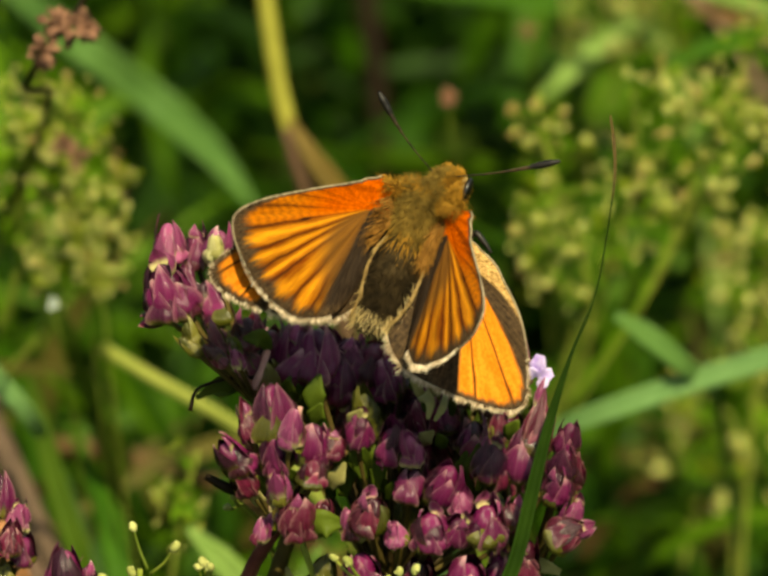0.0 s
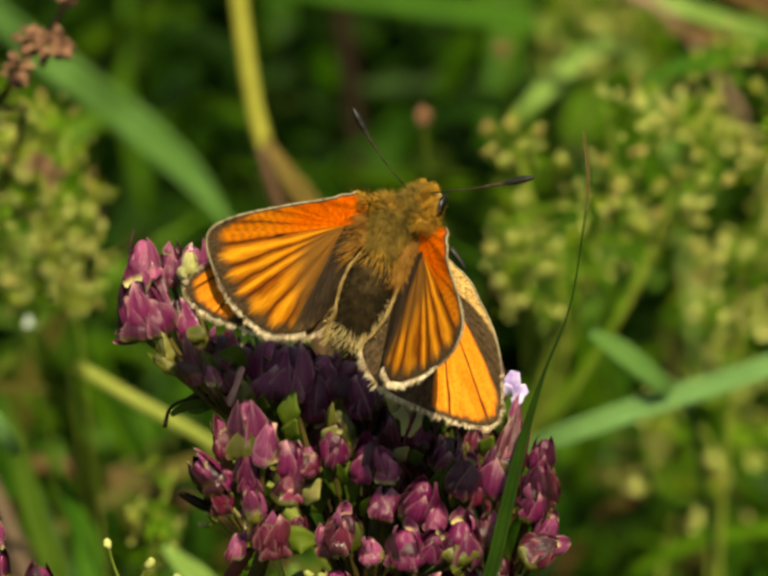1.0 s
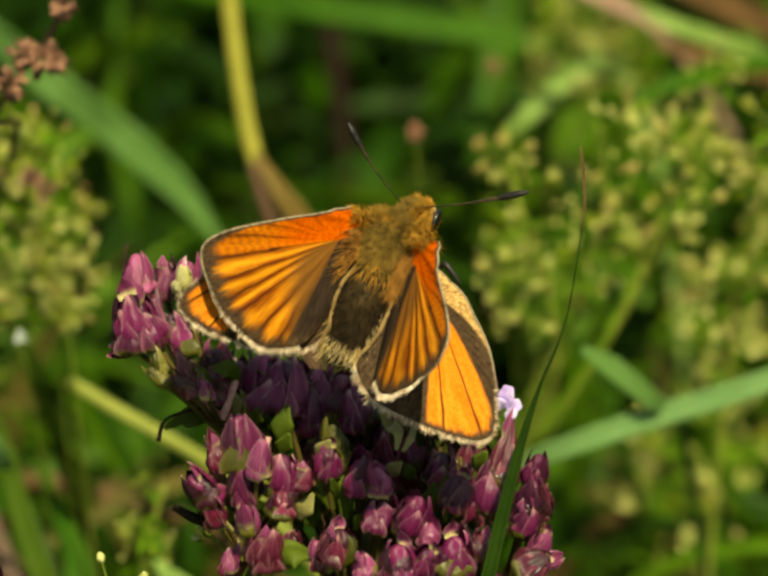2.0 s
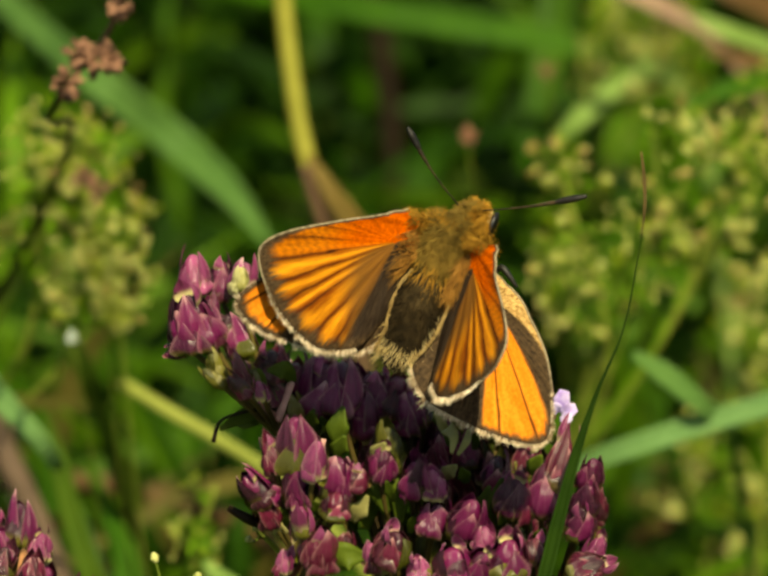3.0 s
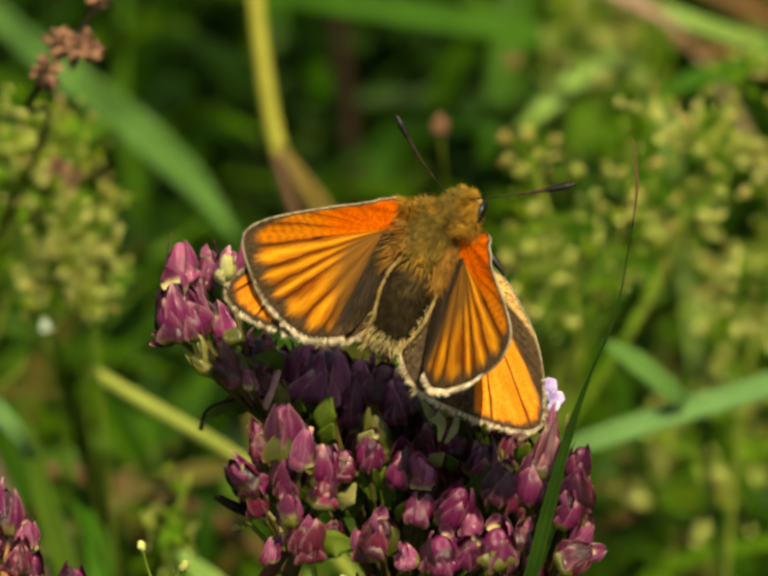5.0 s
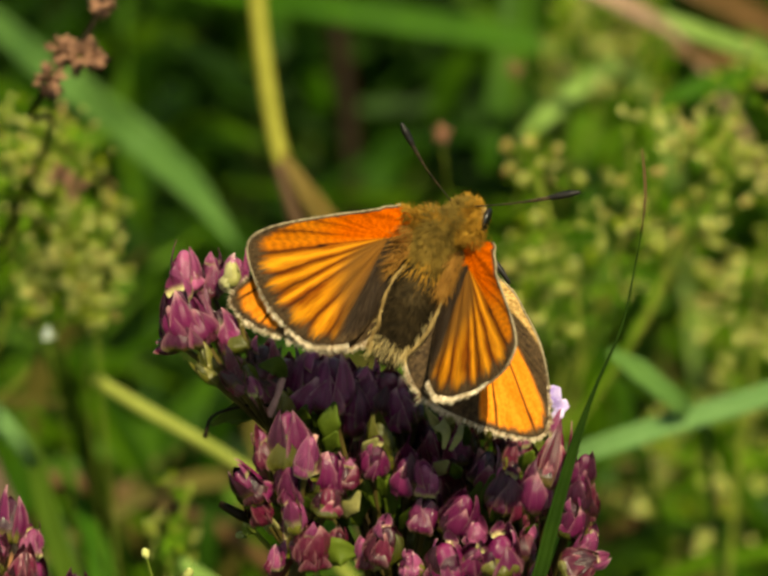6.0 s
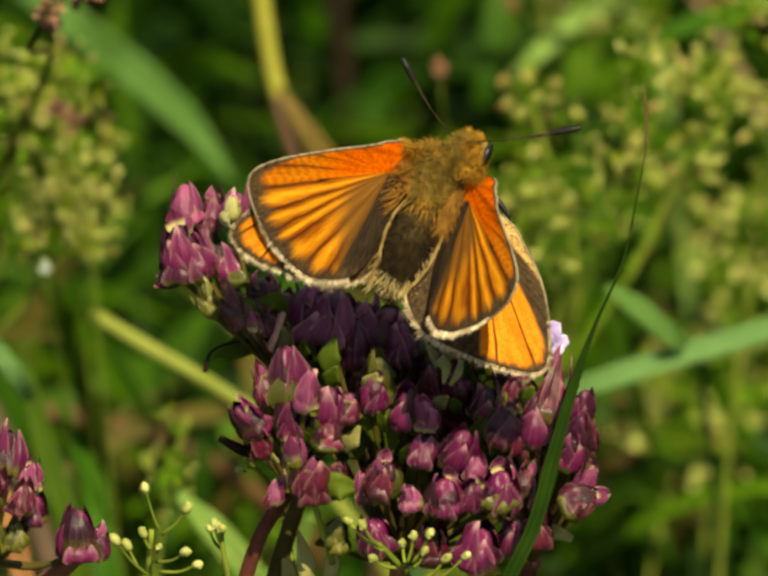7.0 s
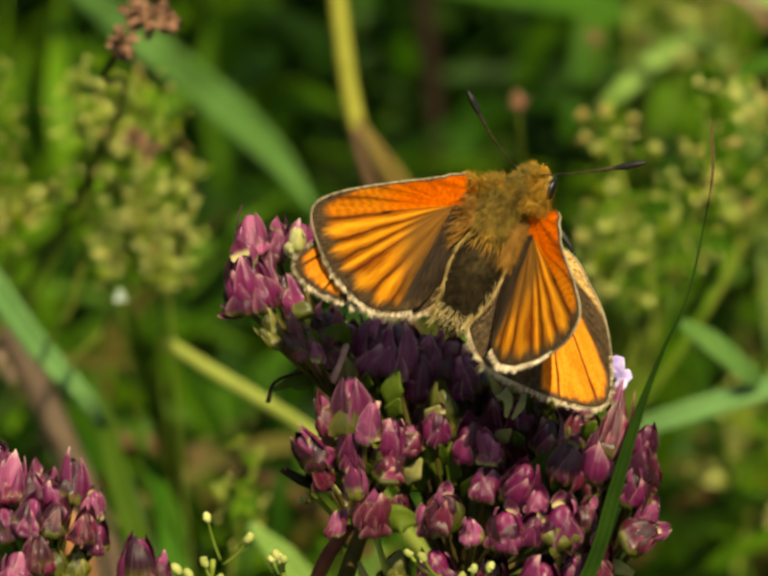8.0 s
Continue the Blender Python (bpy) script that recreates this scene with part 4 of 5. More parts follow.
    for foot, mid, tip, w in ((spot(-2.55, -10.37, 3), spot(-2.85, -8.85, 2), spot(-2.49, -7.58, 2), 1.5), (spot(0.18, -14.31, 3), spot(-0.06, -12.80, 2), spot(-0.58, -10.98, 2), 1.9), (spot(0.94, -14.92, 3), spot(1.03, -13.10, 2), spot(0.85, -12.04, 2), 1.3),
                              (spot(2.91, -15.83, 2), spot(2.61, -14.92, 1), spot(2.85, -14.01, 1), 1.0), (spot(6.70, -14.92, 2), spot(7.00, -13.40, 1), spot(7.31, -12.04, 1), 1.2), (spot(-6.79, -14.01, 2), spot(-7.25, -13.55, 1), spot(-8.00, -12.95, 1), 1.2),
                              (spot(-5.88, -14.92, 2), spot(-6.49, -14.46, 1), spot(-7.40, -14.61, 1), 1.3), (spot(-2.85, -16.43, 2), spot(-3.46, -15.83, 1), spot(-3.61, -14.92, 1), 1.2), (spot(-7.40, -6.43, 2), spot(-8.00, -5.82, 1), spot(-8.76, -5.67, 1), 1.3),
                              (spot(-5.58, -6.12, 3), spot(-6.19, -5.37, 2), spot(-7.25, -5.37, 2), 1.3), (spot(-9.52, -8.25, 6), spot(-8.61, -8.55, 5), spot(-7.10, -8.40, 5), 1.0), (spot(5.34, -14.31, 3), spot(6.09, -13.71, 2), spot(6.55, -12.49, 2), 1.2)):
        leaf_part(top, [foot, mid, tip], [0.0004, w / 1000, 0.0002], TOWARD, LEAF_BRIGHT)
    leaf_part(top, [spot(-6.19, -8.55, 5), spot(-8.31, -8.10, 4), spot(-10.13, -9.01, 3)], [0.0004, 0.0012, 0.0003], TOWARD, LEAF_BRIGHT)
    for name, pts, radii, mat, label in (
        ("withered_tip", [spot(-6.34, -7.79, 3), spot(-8.61, -7.94, 2), spot(-10.19, -8.61, 2), spot(-10.55, -9.82, 2)], [0.00013, 0.0001, 0.0001, 0.00016], DARK_STALK, "black withered leaf edge"),
        ("withered_tip", [spot(-7.16, -15.16, 3), spot(-8.31, -14.61, 2), spot(-9.64, -13.89, 2)], [0.0002, 0.00036, 0.00022], DARK_STALK, "black withered leaf edge"),
        ("pedicel", [spot(-8.61, -6.43, 3), spot(-7.55, -7.49, 2), spot(-6.61, -8.49, 2)], [0.00022, 0.0002, 0.0003], PINK_STALK, "pale pinkish flower stalk"),
        ("pedicel", [spot(-5.76, -6.19, 3), spot(-6.12, -7.34, 2), spot(-6.61, -8.49, 2)], [0.00024, 0.0002, 0.0003], PINK_STALK, "pale pinkish flower stalk"),
        ("pedicel", [spot(-3.70, -9.61, 0), spot(-4.12, -11.28, 0), spot(-4.61, -12.80, 1)], [0.00018, 0.00018, 0.0002], PINK_STALK, "pale pinkish flower stalk"),
    ):
        bm = bmesh.new()
        tube(bm, [q - base for q in pts], radii, sides=8, steps=14)
        part(name, bm, mat, top, label)
    leaf_part(top, [spot(7.16, -14.77, 3), spot(7.10, -13.71, 3), spot(6.85, -12.64, 3)], [0.0004, 0.0014, 0.0002], TOWARD, LEAF_BRIGHT)
    leaf_part(top, [spot(-1.94, -14.77, 2), spot(-1.49, -14.01, 1), spot(-0.97, -13.10, 1)], [0.0004, 0.0012, 0.0002], TOWARD, LEAF_PALE)
    leaf_part(top, [spot(3.9, -8.9, 0), spot(4.35, -9.5, -1), spot(4.2, -10.5, -1)], [0.0009, 0.0006, 0.0002], TOWARD, LEAF_PALE)
    leaf_part(top, [spot(5.3, -9.0, 0), spot(5.1, -9.8, -1), spot(4.6, -10.6, -1)], [0.0003, 0.0005, 0.0002], TOWARD, LEAF_PALE)
    leaf_part(top, [spot(12.31, -20.07, 2), spot(11.10, -19.62, 1), spot(9.13, -19.41, 2)], [0.0004, 0.0010, 0.0002], TOWARD, LEAF_PALE)
    for foot, tip, w in ((spot(-4.0, -23.6, 7), spot(-4.7, -19.6, 6), 1.3), (spot(-3.0, -23.4, 7), spot(-2.6, -19.8, 6), 1.0), (spot(-5.2, -24.0, 8), spot(-5.6, -20.6, 8), 1.0)):
        leaf_part(top, [foot, foot.lerp(tip, 0.5) + RIGHT * 0.0002, tip], [0.0005, w / 1000, 0.0002], TOWARD, LEAF_PALE)
    # an open floret with pale violet petals
    for q, l, w, turn in ((spot(10.79, -7.94, 2), 0.0016, 0.0011, (0.25, 0.9, -0.5)), (spot(10.95, -8.00, 2), 0.0012, 0.0010, (0.9, 0.35, -0.6)), (spot(10.79, -8.00, 2), 0.0011, 0.0009, (-0.3, 0.5, -0.8)), (spot(10.98, -8.13, 2), 0.0010, 0.0009, (0.6, -0.4, -0.8))):
        d = (RIGHT * turn[0] + RISE * turn[1] + AWAY * turn[2]).normalized()
        leaf_part(top, [q, q + d * l * 0.55 + TOWARD * 0.0002, q + d * l], [w * 0.4, w, w * 0.55], TOWARD, VIOLET, "petal", "pale violet petal")
    # darker spikes deeper in the head
    rng = random.Random(3)
    for i in range(64):
        u, v, w = rng.uniform(-5, 11), rng.uniform(-19, -6.5), rng.uniform(5, 11)
        if v < -17 or (u < 0.5 and v < -12.5):
            continue
        foot = spot(u, v - 1.5, w + 2)
        S(foot, spot(u + rng.uniform(-1, 1), v + 1.5, w - 0.5), rng.uniform(1.8, 2.6), rng.choice(("maroon", "purple", "green", "maroon", "green", "green")), n_mid, 5)
    # small green leaves and calyx lobes between the spikes
    for i in range(46):
        u, v, w = rng.uniform(-6.5, 11.5), rng.uniform(-19.5, -8.5), rng.uniform(-0.5, 4.5)
        side = rng.uniform(-0.8, 0.8)
        size = rng.uniform(0.5, 1.0)
        leaf_part(top, [spot(u, v, w + 1), spot(u + 0.4 * side, v + 0.8 * size, w), spot(u + side, v + 1.5 * size, w - 0.5)], [0.0003, rng.uniform(0.0006, 0.0013), 0.0002], TOWARD, rng.choice((LEAF_BRIGHT, LEAF_DARK, LEAF_DARK, LEAF_PALE)))
    # stems
    for pts, r, mat in (
        ([n_a, spot(-6.79, -19.47, 5), spot(-8.61, -25.23, 9)], 0.00044, STEM),
        ([spot(-4.37, -17.04, 7), spot(-5.28, -19.77, 8), spot(-6.79, -25.23, 10)], 0.0005, PEDICEL),
        ([spot(-4.00, -17.04, 2), spot(-3.15, -19.77, 3), spot(-2.55, -21.59, 5)], 0.00018, TWIG),
        ([n_left, spot(-6.79, -12.49, 6), n_a], 0.0004, STEM),
        ([n_mid, spot(1.39, -24.62, 10), spot(0.49, -29.47, 14)], 0.0006, STEM),
        ([n_right, spot(7.76, -25.23, 12), spot(3.52, -29.47, 14)], 0.0006, STEM),
    ):
        bm = bmesh.new()
        pts = [q - base for q in pts]
        tube(bm, pts, [r, r * 1.1, r * 1.2], sides=10, steps=14)
        part("branch", bm, mat, top)
    for start in (spot(-8.61, -25.23, 9), spot(-6.79, -25.23, 10), spot(0.49, -29.47, 14), spot(3.52, -29.47, 14)):
        bm = bmesh.new()
        tube(bm, [start - base, (start - base) * 0.5 + Vector((0.004, 0.004, 0.0)), Vector((0, 0, 0))], [0.0007, 0.0009, 0.0012], sides=8, steps=14)
        part("stem", bm, STEM, top)
    return top


marjoram()


# ---- second marjoram head, lower and to the side
def side_marjoram():
    base = spot(-23.47, -29.47, 20)
    base = Vector((base.x, base.y, -0.02))
    top = thing("marjoram", base, "smaller purple marjoram head with pink-tipped buds", "flower")
    node = spot(-23.77, -21.59, 8)
    S = lambda foot, tip, width, kind="purple", count=7: spikelet(top, foot, tip, width / 1000, kind, node, count)
    S(spot(-26.50, -16.13, 4), spot(-26.05, -12.64, 3), 1.8, "pink")
    S(spot(-24.98, -16.43, 4), spot(-25.14, -13.71, 3), 1.7, "purple")
    S(spot(-22.56, -16.13, 3), spot(-22.50, -12.95, 2), 1.9, "purple")
    S(spot(-21.35, -17.04, 3), spot(-21.10, -15.07, 2), 1.4, "pink")
    S(spot(-24.08, -18.25, 2), spot(-23.17, -15.83, 1), 1.8, "maroon")
    S(spot(-21.95, -18.56, 2), spot(-21.65, -16.43, 1), 1.6, "maroon")
    S(spot(-26.50, -18.56, 3), spot(-26.96, -16.13, 2), 2.0, "purple")
    S(spot(-25.89, -21.29, 2), spot(-26.05, -18.86, 1), 2.0, "pink")
    S(spot(-23.47, -20.98, 4), spot(-23.92, -18.56, 3), 1.8, "green")
    S(spot(-24.38, -16.13, 5), spot(-24.01, -14.01, 4), 1.7, "purple")
    S(spot(-23.47, -17.04, 3), spot(-23.77, -14.92, 2), 1.8, "purple")
    S(spot(-25.29, -17.95, 2), spot(-24.83, -15.52, 1), 1.9, "purple")
    S(spot(-21.04, -19.16, 4), spot(-20.89, -17.04, 3), 1.5, "purple")
    S(spot(-24.68, -20.38, 2), spot(-24.68, -17.95, 1), 1.9, "maroon")
    S(spot(-22.26, -20.68, 4), spot(-22.10, -18.71, 3), 1.6, "green")
    S(spot(-27.11, -14.31, 6), spot(-27.41, -12.19, 5), 1.8, "purple")
    S(spot(-18.31, -21.29, 3), spot(-18.37, -17.65, 1), 2.4, "purple", 9)
    S(spot(-17.25, -21.29, 4), spot(-17.04, -19.01, 3), 1.6, "purple")
    for pts in ([node, spot(-23.17, -24.62, 12), spot(-23.47, -29.47, 20), base], [spot(-18.16, -21.13, 4), spot(-20.13, -22.80, 8), spot(-23.17, -24.62, 12)]):
        bm = bmesh.new()
        tube(bm, [q - base for q in pts], [0.0005, 0.0006, 0.0007, 0.001], sides=8, steps=16)
        part("stem", bm, STEM, top)


side_marjoram()


# ---- grasses and stalks, each its own plant
def rooted(points):
    """Carries a line of places on down to the soil, bending towards the upright."""
    line = list(points)
    d = (line[-1] - line[-2]).normalized()
    size = (line[-1] - line[-2]).length
    while line[-1].z > 0.0:
        size = min(size * 1.5, 0.06)
        d = (d + Vector((0.05, 0.02, -0.45))).normalized()
        line.append(line[-1] + d * size)
    return line


def grass(name, points, widths, material, label, facing=None, fold=0.25, round_=False, down=True):
    line = rooted(points) if down else points
    base = line[-1]
    top = thing(name, base, label, "grass" if not round_ else "stalk")
    bm = bmesh.new()
    line = [q - base for q in line]
    widths = widths + [widths[-1]] * (len(line) - len(widths))
    if round_:
        tube(bm, line, [w / 2000 for w in widths], sides=12, steps=len(line) * 6)
        part("culm", bm, material, top)
    else:
        blade(bm, line, [w / 1000 for w in widths], facing or TOWARD, fold, steps=len(line) * 6)
        part("leaf", bm, material, top)
    return top


STEM_GRASS = grass("grass", [spot(16.01, 7.97, -7), spot(16.19, 5.09, -7), spot(15.65, 0.85, -7), spot(14.80, -3.09, -7), spot(13.37, -6.43, -7), spot(12.01, -10.37, -7), spot(10.79, -14.92, -7), spot(9.58, -19.47, -7), spot(8.07, -22.80, -7)], [0.06, 0.1, 0.11, 0.13, 0.22, 0.6, 0.85, 0.9], GRASS_NEAR, "slender dark green grass blade with a dry brown tip", fold=0.9)
SWAY = spot(11.40, -31.72, -7)
bm = bmesh.new()
blade(bm, [q - STEM_GRASS.location + TOWARD * 0.0002 for q in (spot(15.98, 8.19, -7), spot(16.16, 6.61, -7), spot(16.22, 5.09, -7), spot(16.01, 2.97, -7))], [0.0001, 0.00022, 0.0002, 0.00008], TOWARD, 0.5, steps=12)
part("dry_tip", bm, DRY_TIP, STEM_GRASS, "withered brown tip of the blade")
grass("grass", [spot(-7.55, 2.52, 215), spot(-10.13, 5.85, 220), spot(-13.61, 9.04, 225), spot(-17.71, 12.22, 220), spot(-21.95, 15.71, 230), spot(-27.41, 20.25, 245)], [0.6, 2.9, 3.7, 3.4, 2.7, 2.4], GRASS_BLUE, "broad light green grass blade arching in the meadow", fold=0.5)
grass("grass", [spot(13.83, 14.25, 240), spot(10.49, 15.04, 240), spot(5.03, 16.01, 240), spot(-1.03, 16.98, 240), spot(-7.40, 18.07, 242), spot(-15.89, 19.65, 250), spot(-27.41, 20.56, 262), spot(-36.51, 14.19, 276)], [0.8, 2.6, 3.1, 3.1, 2.8, 2.2, 1.8], GRASS, "broad bright green grass blade lying across", fold=0.4)
grass("grass", [spot(27.77, -5.97, 106), spot(23.77, -7.28, 106), spot(19.28, -8.61, 106), spot(15.34, -9.92, 106), spot(12.01, -11.13, 108), spot(8.98, -13.10, 112)], [1.8, 1.9, 1.9, 1.8, 1.6, 1.4], GRASS_TEAL, "pale bluish-green grass blade leaning across", fold=0.4)
grass("grass", [spot(15.19, -4.31, 102), spot(16.86, -5.37, 103), spot(19.28, -7.34, 104), spot(20.80, -8.55, 112), spot(21.41, -11.28, 130)], [0.7, 1.8, 1.6, 1.0, 0.7], GRASS_BLUE, "short pale green pointed leaf", fold=0.3)
grass("grass", [spot(-30.44, 1.46, 98), spot(-27.26, -2.94, 98), spot(-24.38, -6.73, 99), spot(-21.65, -9.61, 100), spot(-20.13, -12.19, 106)], [1.8, 2.1, 2.0, 1.5, 1.0], GRASS_TEAL, "bluish-green grass blade leaning down", fold=0.4)
grass("grass", [spot(-21.19, -7.94, 104), spot(-20.44, -10.98, 104), spot(-19.53, -14.61, 104), spot(-18.31, -18.56, 104)], [0.4, 1.5, 1.9, 1.9], OLIVE_GRASS, "upright green grass blade", fold=0.5)
grass("grass", [spot(-18.62, -10.98, 130), spot(-17.71, -13.71, 128), spot(-16.49, -16.43, 126), spot(-15.89, -19.77, 124)], [0.4, 1.6, 2.2, 2.2], GRASS, "dark green upright grass blade", fold=0.5)
grass("grass", [spot(9.9, 8.9, 224), spot(11.6, 10.4, 226), spot(13.6, 12.2, 228), spot(15.9, 13.6, 230), spot(18.7, 10.9, 235), spot(19.9, 3.3, 242)], [0.5, 1.7, 2.1, 1.8, 1.6, 1.4], GRASS_PALE, "pale grass blade bending down", fold=0.4)
grass("grass", [spot(17.47, 10.55, 180), spot(20.50, 12.07, 180), spot(23.53, 12.98, 182), spot(27.77, 13.28, 186)], [0.4, 1.8, 1.8, 1.4], GRASS, "green grass blade leaning over", fold=0.4)
grass("dry_grass", [spot(12.61, 19.04, 210), spot(14.74, 18.19, 210), spot(16.86, 17.16, 212), spot(19.28, 15.71, 216)], [1.0, 1.6, 1.6, 0.8], DRY, "dry beige leaf hanging in the grass", fold=0.4)
grass("dry_grass", [spot(18.68, 19.35, 230), spot(21.10, 18.19, 230), spot(24.14, 16.77, 232), spot(28.38, 14.49, 236)], [1.2, 2.6, 3.0, 2.4], BROWN, "dry reddish-brown leaf hanging in the grass", fold=0.4)
def sheathed_stalk():
    """A yellow stalk that turns brown and grey lower down, where a withered leaf leaves it."""
    line = rooted([spot(-7.10, 22.68, 125), spot(-6.65, 17.83, 125), spot(-6.1, 12.98, 125), spot(-5.28, 8.35, 125), spot(-4.9, 7.0, 125)])
    lower = rooted([spot(-5.0, 7.4, 125), spot(-4.5, 5.5, 125), spot(-3.9, 3.6, 126), spot(-3.2, 1.2, 128)])
    base = lower[-1]
    top = thing("straw", base, "yellow-green grass stalk, brown below, with a withered leaf", "stalk")
    bm = bmesh.new()
    tube(bm, [q - base for q in line[:5]], [0.0008, 0.00082, 0.00082, 0.00082, 0.00078], sides=12, steps=30)
    part("culm", bm, STRAW, top)
    bm = bmesh.new()
    tube(bm, [q - base for q in lower], [0.00085, 0.00095, 0.00085, 0.0006, 0.0006], sides=12, steps=30)
    part("sheath", bm, SHEATH, top, "brown and grey withered sheath")
    bm = bmesh.new()
    blade(bm, [q - base for q in (spot(-5.0, 8.1, 124), spot(-4.2, 6.6, 123.5), spot(-2.9, 4.7, 123.5), spot(-1.6, 3.0, 124), spot(-0.9, 2.1, 125))], [0.0004, 0.0013, 0.0019, 0.0018, 0.0008], TOWARD, 0.4, steps=20)
    part("leaf", bm, TAN_LEAF, top, "withered tan leaf")


sheathed_stalk()
grass("straw", [spot(-1.88, 21.47, 330), spot(-1.03, 16.01, 330), spot(-0.36, 10.55, 330), spot(0.00, 5.09, 330)], [2.6, 2.8, 2.8, 2.8], DARK_STALK, "dark brown old stalk standing upright", round_=True)
grass("straw", [spot(-16.62, -6.06, 112), spot(-13.77, -7.79, 110), spot(-10.58, -9.61, 108), spot(-6.79, -12.04, 106)], [1.1, 1.15, 1.15, 1.15], GREEN_STRAW, "cut straw-coloured stalk leaning over", round_=True)
grass("straw", [spot(-26.50, -5.22, 118), spot(-24.38, -9.46, 118), spot(-22.26, -13.71, 118), spot(-20.44, -17.95, 118)], [2.4, 2.4, 2.2, 2.0], GREY_STALK, "grey-brown dead stalk leaning sideways", round_=True)
grass("straw", [spot(19.59, 2.67, 128), spot(17.77, -0.97, 128), spot(16.10, -4.15, 128), spot(13.22, -8.25, 130), spot(8.98, -14.31, 134)], [0.3, 0.4, 0.45, 0.45, 0.45], BEDSTRAW_LEAF, "thin green bedstraw stalk", round_=True)


grass("straw", [spot(-20.13, -12.04, 185), spot(-17.10, -12.49, 185), spot(-13.77, -13.40, 185), spot(-10.43, -14.31, 185)], [1.6, 2.0, 2.0, 1.6], BROWN, "brown dead straw lying in the grass", round_=True)
grass("grass", [spot(-11.4, -17.2, 92), spot(-9.4, -19.2, 92), spot(-6.6, -22.6, 94)], [0.6, 2.2, 2.4], GRASS_PALE, "pale green leaf low behind the stems", fold=0.3)
grass("grass", [spot(-3.2, -18.6, 80), spot(-4.2, -20.6, 82), spot(-5.6, -23.4, 84)], [0.6, 1.8, 2.0], GRASS_PALE, "pale green leaf low behind the stems", fold=0.3)
grass("dry_grass", [spot(-22.7, -16.6, 60), spot(-22.1, -18.8, 60), spot(-21.4, -21.6, 62)], [0.8, 1.9, 1.7], RUSTY, "rusty tan dead leaf standing behind the flowers", fold=0.4)
grass("dry_grass", [spot(-28.02, -5.82, 150), spot(-26.20, -7.34, 150), spot(-24.38, -9.46, 152), spot(-23.47, -11.89, 154)], [0.8, 2.8, 2.8, 1.6], DRY, "dry tan leaf among green grass", fold=0.4)
grass("dry_grass", [spot(21.10, -16.43, 200), spot(18.68, -14.92, 200), spot(16.56, -15.22, 200), spot(14.74, -16.43, 202)], [0.8, 2.2, 2.2, 1.4], BROWN, "withered brown leaf low in the grass", fold=0.4)


# ---- bedstraw: fine stems with loose panicles of tiny four-petalled flowers
def floret(bm, p, size, rng, facing):
    turn = aim(facing + Vector((rng.gauss(0, 0.5), rng.gauss(0, 0.5), rng.gauss(0, 0.5))), rng.uniform(0, 6))
    for k in range(4):
        a = k * math.pi / 2
        d = turn @ Vector((math.cos(a), math.sin(a), 0.25))
        s = turn @ Vector((-math.sin(a), math.cos(a), 0))
        up = turn @ Vector((0, 0, 1))
        q = [bm.verts.new(v) for v in (p, p + (d * 0.6 + s * 0.35) * size, p + d * size + up * 0.1 * size, p + (d * 0.6 - s * 0.35) * size, p + d * 0.5 * size - up * 0.18 * size)]
        for tri in ((0, 1, 4), (1, 2, 4), (2, 3, 4), (3, 0, 4), (0, 3, 1), (3, 2, 1)):
            bm.faces.new([q[n] for n in tri])
    ball(bm, p, (size * 0.22,) * 3, rings=4, sides=5)


def cluster(seed, buds):
    """A small bunch, about one unit long: the poses of its flowers, round buds and narrow leaves."""
    rng = random.Random(seed)
    sets = []
    for k in range(13):
        d = Vector((rng.gauss(0, 1), rng.gauss(0, 1), rng.gauss(0.5, 0.7))).normalized()
        q = Vector((0, 0, 0.62)) + d * rng.uniform(0.15, 0.55)
        size = rng.uniform(0.045, 0.12)
        kind = "bud" if rng.random() < buds else "floret"
        sets.append((kind, Matrix.Translation(q) @ aim(d + Vector((0, 0, 0.3)), rng.uniform(0, 6)).to_4x4() @ Matrix.Scale(size, 4)))
    for k in range(6):
        d = Vector((rng.gauss(0, 1), rng.gauss(0, 1), rng.gauss(0.2, 0.4))).normalized()
        sets.append(("leaf", Matrix.Translation((0, 0, 0.25)) @ aim(d, rng.uniform(0, 6)).to_4x4() @ Matrix.Scale(0.42, 4)))
    return sets


bm = bmesh.new()
tube(bm, [Vector((0, 0, 0)), Vector((0.06, 0, 0.3)), Vector((0, 0, 0.7))], [0.04, 0.025], sides=5, steps=4)
TWIG_MESH = make("twig", bm, TWIG)
bm = bmesh.new()
blade(bm, [Vector((0, 0, 0)), Vector((0, 0.05, 0.5)), Vector((0, 0, 1))], [0.1, 0.34, 0.04], Vector((0, 1, 0)), 0.3, steps=4, thick=0.03)
FLORETS = {"floret": [], "bud": [], "leaf": [make("leaf", bm, BEDSTRAW_LEAF)]}
for k in range(3):
    bm = bmesh.new()
    floret(bm, Vector((0, 0, 0)), 1.0, random.Random(k), Vector((0, 0, 1)))
    tube(bm, [Vector((0, 0, -1.9)), Vector((0, 0, 0))], [0.09, 0.07], sides=4)
    FLORETS["floret"].append(make("floret", bm, BEDSTRAW))
    bm = bmesh.new()
    ball(bm, Vector((0, 0, 0)), (0.3, 0.3, 0.38), rings=5, sides=7)
    tube(bm, [Vector((0, 0, -1.9)), Vector((0, 0, 0))], [0.09, 0.07], sides=4)
    FLORETS["bud"].append(make("bud", bm, BEDSTRAW_PINK))
